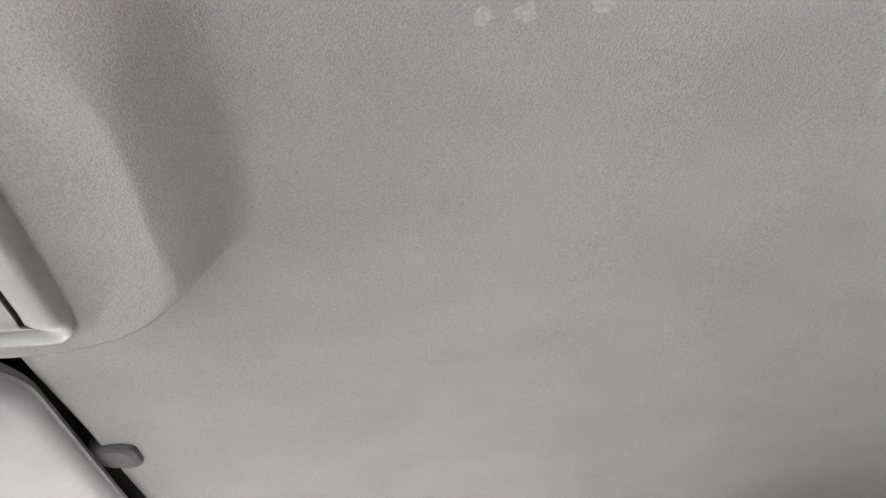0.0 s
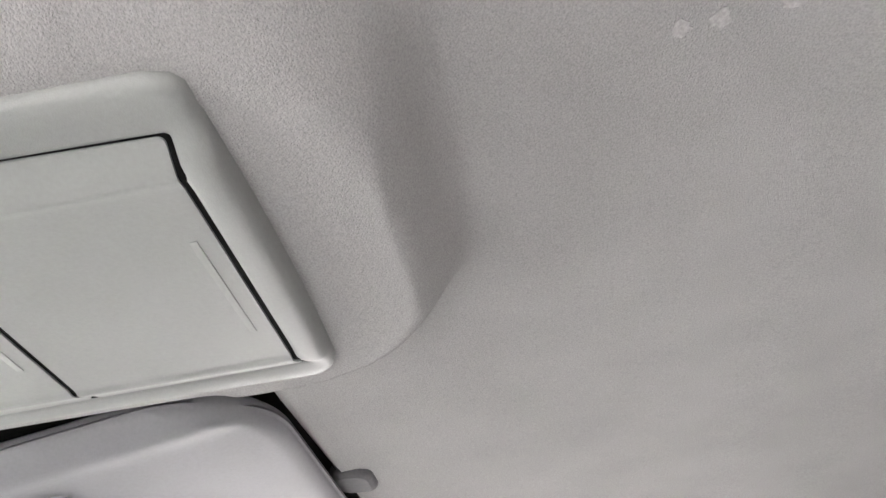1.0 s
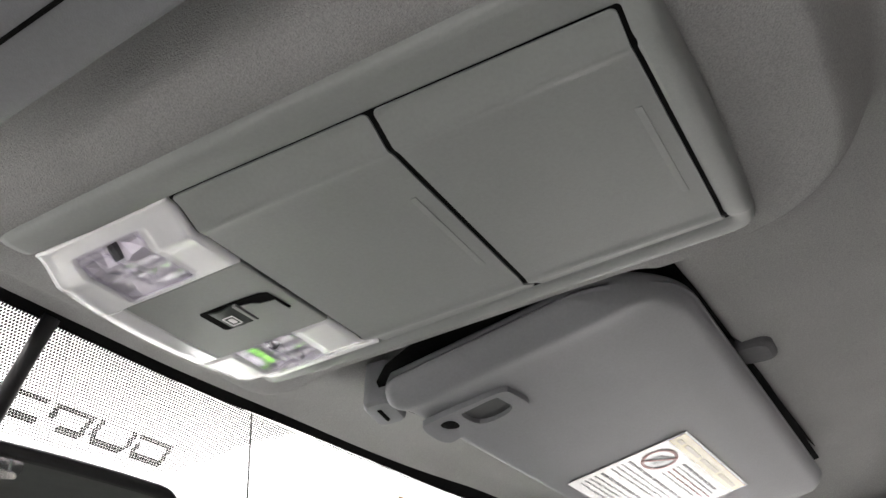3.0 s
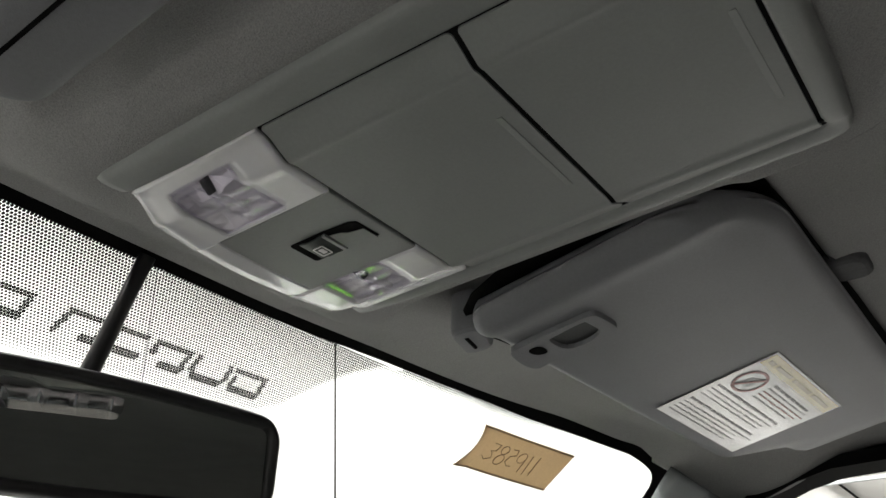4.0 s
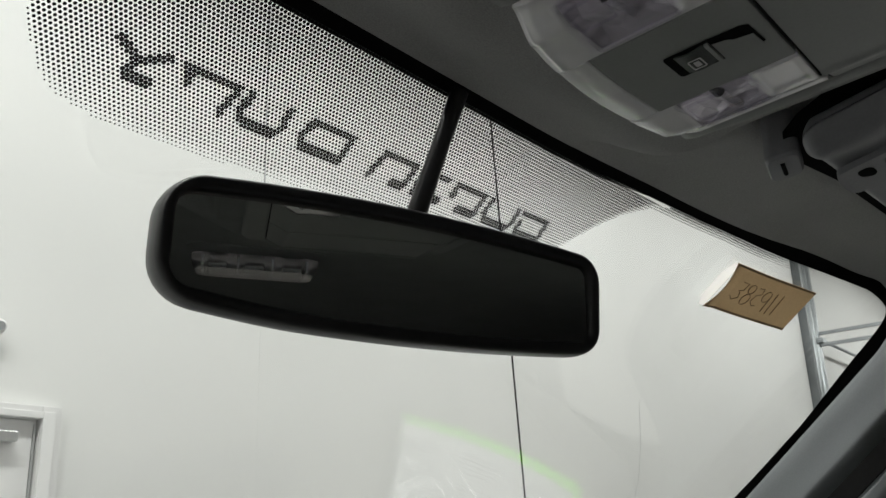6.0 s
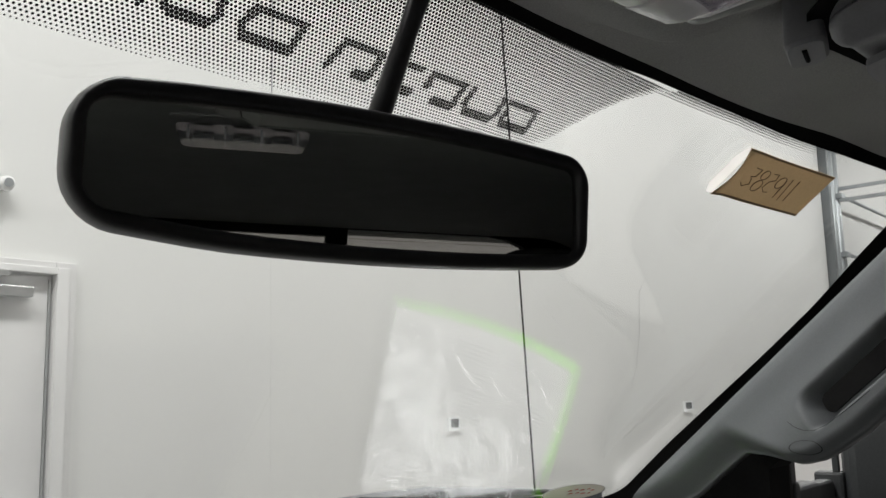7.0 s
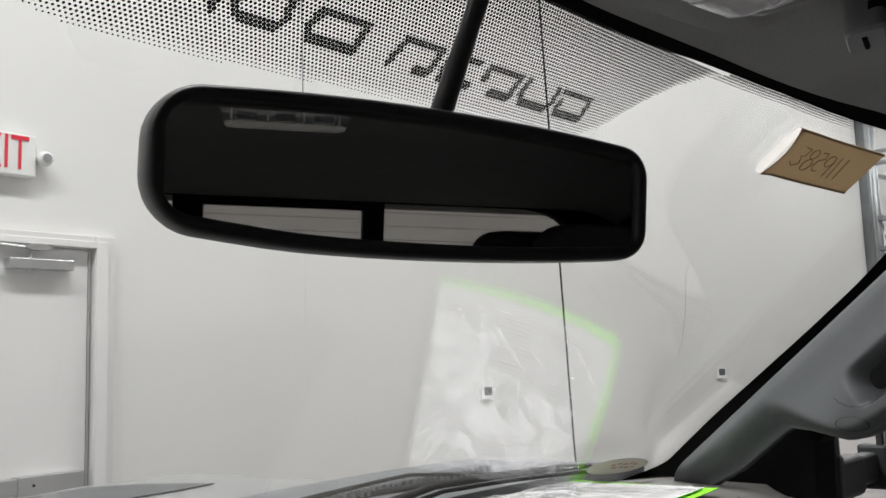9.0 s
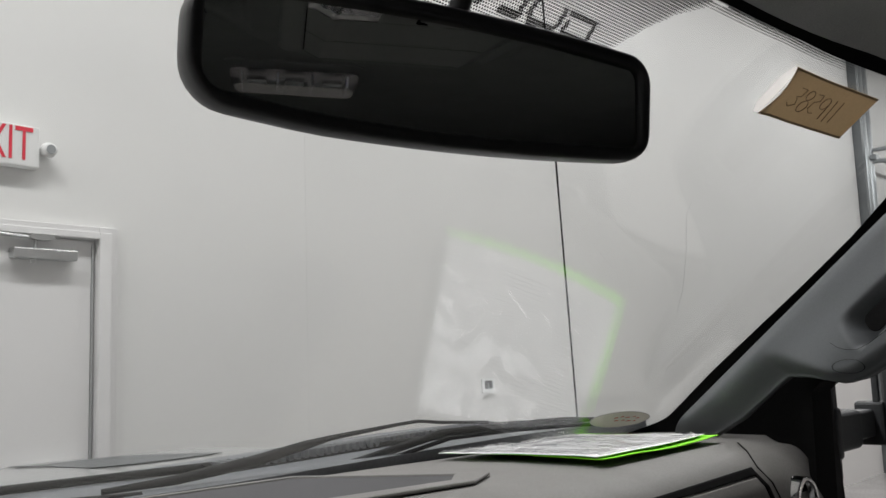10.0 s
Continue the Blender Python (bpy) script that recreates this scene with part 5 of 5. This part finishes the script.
def dashboard():
    dash = thing("dashboard", "dark grey grained dashboard under the windscreen", "dashboard", kind="structure")
    bm = bmesh.new()
    xs = steps(-0.86, 0.86, 120)
    rows_ = [[bm.verts.new((x, y - 0.012 * smooth(0.55, 0.86, abs(x)) ** 2 * (y < 0.75), z - end_drop(abs(x), y))) for y, z in PROFILE] for x in xs]
    for a, b in zip(rows_, rows_[1:]):
        for j in range(len(PROFILE) - 1):
            bm.faces.new((a[j], a[j + 1], b[j + 1], b[j]))
    part("pad", bm, DASH, dash, smooth=True)
    # recessed tray in the middle of the pad
    part("tray", plate([(0.02, 0.76), (0.265, 0.735), (0.300, 0.760), (0.235, 0.93), (0.02, 0.945)], [], lambda u, v, w: (u, v, dash_z(u, v) + 0.002 + w), 0.001), MAT_DARK, dash, "dark grey rubber tray mat")
    part("tray_rim", plate([(0.0, 0.735), (0.27, 0.712), (0.328, 0.742), (0.250, 0.955), (0.0, 0.968)], [[(0.02, 0.76), (0.262, 0.735), (0.297, 0.762), (0.233, 0.930), (0.02, 0.945)]],
                          lambda u, v, w: (u, v, dash_z(u, v) + 0.001 + w), 0.004), DASH, dash, bevel=0.002)
    # groove of the airbag lid and the lid's edge
    def on_front(x, z, w):
        """A point of the pad's rounded front at height z."""
        y = table(-z, [(-1.435, 0.645), (-1.423, 0.615), (-1.403, 0.600), (-1.36, 0.592)])
        return (x, y - 0.012 * smooth(0.55, 0.86, x) ** 2 - 0.0012 + w, z)

    part("lid_groove", slab(steps(0.28, 0.636, 24), lambda u: 1.4125 + 0.010 * max(0.0, u - 0.42), lambda u: 1.4185 + 0.022 * max(0.0, u - 0.42), on_front, 0.002, 4), GAP, dash, "deep dark groove under the airbag lid", smooth=True)
    part("lid_groove", slab(steps(1.380, 1.4185, 10), lambda z: 0.628 + 0.45 * (1.4185 - z), lambda z: 0.637 + 0.45 * (1.4185 - z), lambda z, x, w: on_front(x, z, w), 0.002, 3), GAP, dash, smooth=True)
    part("airbag_lid", slab(steps(0.28, 0.627, 24), lambda u: 1.362, lambda u: 1.4105 + 0.010 * max(0.0, u - 0.42), lambda u, v, w: on_front(u, v, w - 0.0015), 0.003, 8), DASH, dash, smooth="angle")
    part("end_seam", tube([(0.722, 0.668, 1.4412), (0.685, 0.640, 1.4355), (0.645, 0.611, 1.4225), (0.655, 0.599, 1.405), (0.668, 0.594, 1.380)], 0.0009, 6), GAP, dash, "fine seam of the dash end")
    vent = part("air_vent", loft([[(VENT[0] + r * math.cos(t), VENT[1] - 0.02 + d, VENT[2] + r * math.sin(t)) for t in steps(0, 2 * math.pi * 23 / 24, 23)] for r, d in ((0.033, 0.05), (0.033, 0.014), (0.030, 0.010), (0.026, 0.014), (0.025, 0.030))], cap=False), CHROME, dash, "round chrome vent ring", smooth=True)
    for k in (-1, 0, 1):
        part("slat", box(VENT[0] - 0.027, VENT[0] + 0.027, VENT[1], VENT[1] + 0.02, VENT[2] - 0.002 + 0.016 * k, VENT[2] + 0.002 + 0.016 * k), GAP, vent)
    return dash


dashboard()


# ---- papers on the dashboard ----
def sheet_surface(cx, cy, ang, wave, lift, curl=0.0):
    ca, sa = math.cos(radians(ang)), math.sin(radians(ang))

    def at(p, q, w):
        x, y = cx + p * ca - q * sa, cy + p * sa + q * ca
        z = max(dash_z(x, y), 1.432 if y > 0.9 else dash_z(x, y)) + lift
        z += wave * (1 + math.sin(p * 31 + 1.0) * math.cos(q * 23)) + wave * 2.2 * smooth(0.10, 0.16, abs(p)) + curl * smooth(0.06, -0.104, q)
        return (x, y, z + w)
    return at


def dash_papers():
    card = thing("green_card", "neon green card lying under the printed sheet", "card")
    at = sheet_surface(0.577, 0.803, 2.0, 0.0012, 0.0045)
    def raised(p, q, w):
        x, y, z = at(p, q, w)
        return (x, y, z + 0.14 * max(0.0, -0.104 - q))

    part("sheet", slab(steps(-0.1405, 0.1455, 26), lambda u: -0.1140, lambda u: 0.096, raised, 0.0009, 20), GREEN, card)
    page = thing("printed_sheet", "white printed sheet in a wrinkled clear sleeve on the dashboard", "paper sheet")
    at2 = sheet_surface(0.571, 0.803, 3.5, 0.0008, 0.0066, 0.002)
    base = part("page", slab(steps(-0.139, 0.137, 26), lambda u: -0.104, lambda u: 0.107, at2, 0.0006, 14), PAPER, page)
    rnd = random.Random(9)
    for c0, c1 in ((-0.130, -0.050), (-0.042, 0.038), (0.046, 0.122)):
        q = -0.085
        while q < 0.095:
            ln = (c1 - c0) * rnd.uniform(0.7, 1.0)
            if rnd.random() > 0.12:
                part("text_bar", slab(steps(c0, c0 + ln, 4), lambda u: q, lambda u: q + 0.0016, lambda u, v, w: at2(u, v, 0.0008 + w), 0.0001, 1), FAINTINK, base)
            q += 0.0052
    # the sleeve: thin clear film with wrinkles
    def film(p, q, w):
        x, y, z = at2(p, q, w)
        n1 = noise.noise(Vector((p * 26, q * 22, 1.3)))
        n2 = noise.noise(Vector((p * 60, q * 48, 7.1)))
        return (x, y, z + 0.0022 + 0.0005 * n1 + 0.0003 * n2 + 0.030 * max(0.0, 0.055 - abs(noise.noise(Vector((p * 30, q * 26, 3.7))))))

    part("sleeve", slab(steps(-0.139, 0.138, 110), lambda u: -0.106, lambda u: 0.106, film, 0.0002, 80), FILM, page, "wrinkled clear plastic sleeve", smooth=True).visible_shadow = False
    return page


dash_papers()

# ---- outside the windscreen: cowl, wipers, hood ----
cowl = thing("cowl_panel", "black slotted cowl panel below the windscreen", "cowl panel", kind="structure")


def cowl_z(x, y):
    return 1.434 + 0.020 * smooth(0.1, 0.8, abs(x)) - 0.03 * (y - 1.0)


part("panel", slab(steps(-0.85, 0.85, 24), lambda u: 0.985 - 0.16 * u * u, lambda u: 1.285 - 0.10 * u * u, lambda u, v, w: (u, v, cowl_z(u, v) - w), 0.02, 5), COWL, cowl)
for k in range(40):
    x = 0.25 + 0.0112 * k
    y = 1.085 - 0.12 * x * x
    part("slot_rib", box(x, x + 0.0062, y, y + 0.030, cowl_z(x, y) - 0.012, cowl_z(x, y) + 0.012), COWL, cowl)
# Shade between the ribs, painted as a black slab.
part("slot_shadow", slab(steps(0.24, 0.70, 24), lambda u: 1.083 - 0.12 * u * u, lambda u: 1.118 - 0.12 * u * u, lambda u, v, w: (u, v, cowl_z(u, v) + 0.0015 + 0.010 * (v > 1.10 - 0.12 * u * u) - w), 0.012, 1), GAP, cowl, "black slab standing in for the shade behind the slots")
part("lip", tube([(x, 1.165 - 0.10 * x * x - 0.30 * max(0.0, x - 0.12) ** 1.3, cowl_z(x, 1.1) + 0.004) for x in steps(-0.6, 0.62, 20)], 0.005, 8), BLACK, cowl, "black rubber lip of the cowl", smooth=True)

hood = thing("hood", "silver grey painted truck hood with raised centre", "hood")


def hood_fall(x, y):
    """The hood's front part falls towards the grille."""
    d = max(0.0, y - 1.86 - 0.9 * max(-0.05, min(0.22, abs(x) - 0.34)))
    return 0.32 * d * d / (d + 0.1)


def hood_z(x, y):
    return 1.405 - 0.028 * (y - 1.2) - 0.05 * smooth(1.9, 2.75, y) + 0.014 * smooth(0.42, 0.30, abs(x)) * smooth(2.5, 1.5, y) - 0.035 * smooth(0.80, 0.98, abs(x)) - hood_fall(x, y)


part("panel", slab(steps(-0.98, 0.98, 48), lambda u: 1.275 - 0.08 * u * u, lambda u: 2.72 - 0.10 * u * u, lambda u, v, w: (u, v, hood_z(u, v) - w), 0.02, 30), HOOD, hood, smooth=True)
part("nose", box(-0.9, 0.9, 2.52, 2.66, 0.5, 1.10), DARKTRIM, hood)
# The hood's hollow is only painted: a dark plate just above its surface.
part("hollow_shade", slab(steps(0.30, 0.69, 26), lambda u: table(u, [(0.30, 1.76), (0.36, 1.715), (0.49, 1.69), (0.60, 1.705), (0.69, 1.735)]), lambda u: table(u, [(0.30, 1.80), (0.42, 1.93), (0.50, 1.965), (0.565, 1.96), (0.63, 1.885), (0.69, 1.74)]), lambda u, v, w: (u, v, hood_z(u, v) + 0.0012 + w), 0.001, 14), HOODSHADE, hood, "dark plate on the hood painting the shade of a hollow")

fender = thing("front_fender", "silver grey painted fender beside the hood", "fender")
part("panel", slab(steps(0.985, 1.09, 10), lambda u: 0.98, lambda u: 2.50 - 0.6 * (u - 0.98), lambda u, v, w: (u, v, 1.352 - 0.028 * (v - 1.2) - 2.4 * max(0.0, u - 1.03) ** 1.5 - w - hood_fall(0.98, v) * 0.6), 0.012, 16), HOOD, fender, smooth=True)
part("side", slab(steps(0.60, 1.317, 10), lambda u: 0.98, lambda u: 2.43, lambda u, v, w: (1.093 + 0.10 * smooth(1.317, 1.0, u) + w, v, u - 0.028 * (v - 1.2) - hood_fall(0.98, v) * 0.6), 0.012, 12), HOOD, fender, smooth=True)


def antenna():
    """A whip wound with a fine spiral, leaning a little inwards."""
    mast = thing("antenna", "thin black spiral-wound radio whip on the fender", "antenna")

    def axis(z):
        return Vector((1.0170 - 0.0475 * (z - 1.5) + 0.004 * max(0.0, z - 1.7) ** 2, 1.108 + 0.006 * (z - 1.5), z))

    part("base", loft([[tuple(axis(1.340 + h) + Vector((r * math.cos(t), r * math.sin(t), 0))) for t in steps(0, 2 * math.pi * 19 / 20, 19)] for r, h in ((0.021, 0.0), (0.021, 0.008), (0.016, 0.016), (0.008, 0.024), (0.006, 0.034))]), BLACK, mast, "black rubber foot", smooth=True)
    part("ferrule", tube([axis(1.368), axis(1.388)], 0.0036, 10), BLACK, mast, smooth=True)
    part("rod", tube([axis(z) for z in steps(1.380, 2.40, 24)], 0.0017, 8), BLACK, mast, smooth=True)
    turn = [axis(z) + Vector((0.0018 * math.cos(z * 785.0), 0.0018 * math.sin(z * 785.0), 0)) for z in steps(1.395, 2.39, 1000)]
    part("spiral", tube(turn, 0.00045, 4), BLACK, mast, "fine wire wound round the rod")
    part("tip", tube([axis(2.395), axis(2.408)], 0.0030, 8), BLACK, mast, smooth=True)
    return mast


antenna()


def wiper(arm, radii, blade, label):
    w = thing("windscreen_wiper", label, "wiper", "windscreen wipers")
    part("arm", tube(arm, radii, 10), BLACK, w, smooth=True)
    part("blade", tube(blade, [0.003] + [0.0050] * (len(blade) - 2) + [0.003], 8), BLACK, w, smooth=True)
    part("blade_rubber", tube([(x, y - 0.012, z - 0.006) for x, y, z in blade], 0.0028, 6), BLACK, w)
    return w


wiper([(0.08, 1.040, 1.436), (0.15, 1.019, 1.441), (0.236, 1.001, 1.4525), (0.291, 0.981, 1.4655), (0.323, 0.9745, 1.4712), (0.411, 0.957, 1.4800), (0.443, 0.950, 1.4825), (0.488, 0.950, 1.4777), (0.56, 0.935, 1.4735)],
      [0.003, 0.0052, 0.0066, 0.0052, 0.0032, 0.0022, 0.0022, 0.0022, 0.002],
      [(0.331, 1.0096, 1.4288), (0.387, 0.9927, 1.4389), (0.483, 0.9457, 1.4650), (0.585, 0.9214, 1.4680), (0.683, 0.8994, 1.4675), (0.730, 0.882, 1.4665)], "black windscreen wiper with a thin arm")
wiper([(-0.62, 0.985, 1.430), (-0.50, 1.000, 1.432), (-0.36, 1.010, 1.434), (-0.22, 1.005, 1.440)], [0.010, 0.008, 0.005, 0.003],
      [(-0.55, 0.985, 1.434), (-0.30, 1.000, 1.440), (-0.05, 1.002, 1.438), (0.10, 0.998, 1.434)], "black windscreen wiper lying low on the glass")

decal = thing("oval_decal", "oval grey decal with reddish print at the windscreen's corner", "decal")


def decal_at(u, v, w):
    return on_screen(0.748 + u, 1.4690 + v * 0.50 - 0.045 * u, 0.0035 + w)


part("disc", plate([(0.058 * math.cos(t), 0.022 * math.sin(t)) for t in steps(0, 2 * math.pi * 31 / 32, 31)], [], decal_at, 0.0006), DECAL, decal)
part("rim", plate([(0.0588 * math.cos(t), 0.0228 * math.sin(t)) for t in steps(0, 2 * math.pi * 31 / 32, 31)], [[(0.0578 * math.cos(t), 0.0218 * math.sin(t)) for t in steps(0, 2 * math.pi * 31 / 32, 31)]], lambda u, v, w: decal_at(u, v, 0.0008 + w), 0.0004), GREYINK, decal)
for u0, v0, ln in ((-0.016, 0.003, 0.008), (-0.005, 0.006, 0.007), (0.006, 0.004, 0.010), (0.020, 0.006, 0.006), (0.029, 0.002, 0.008), (-0.010, -0.005, 0.009), (0.004, -0.004, 0.007), (0.015, -0.006, 0.010), (0.029, -0.006, 0.006)):
    part("red_mark", plate([(u0, v0), (u0 + ln, v0 + 0.001), (u0 + ln * 0.8, v0 + 0.0032), (u0 + 0.002, v0 + 0.0028)], [], lambda u, v, w: decal_at(u, v, 0.0008 + w), 0.0003), REDINK, decal)
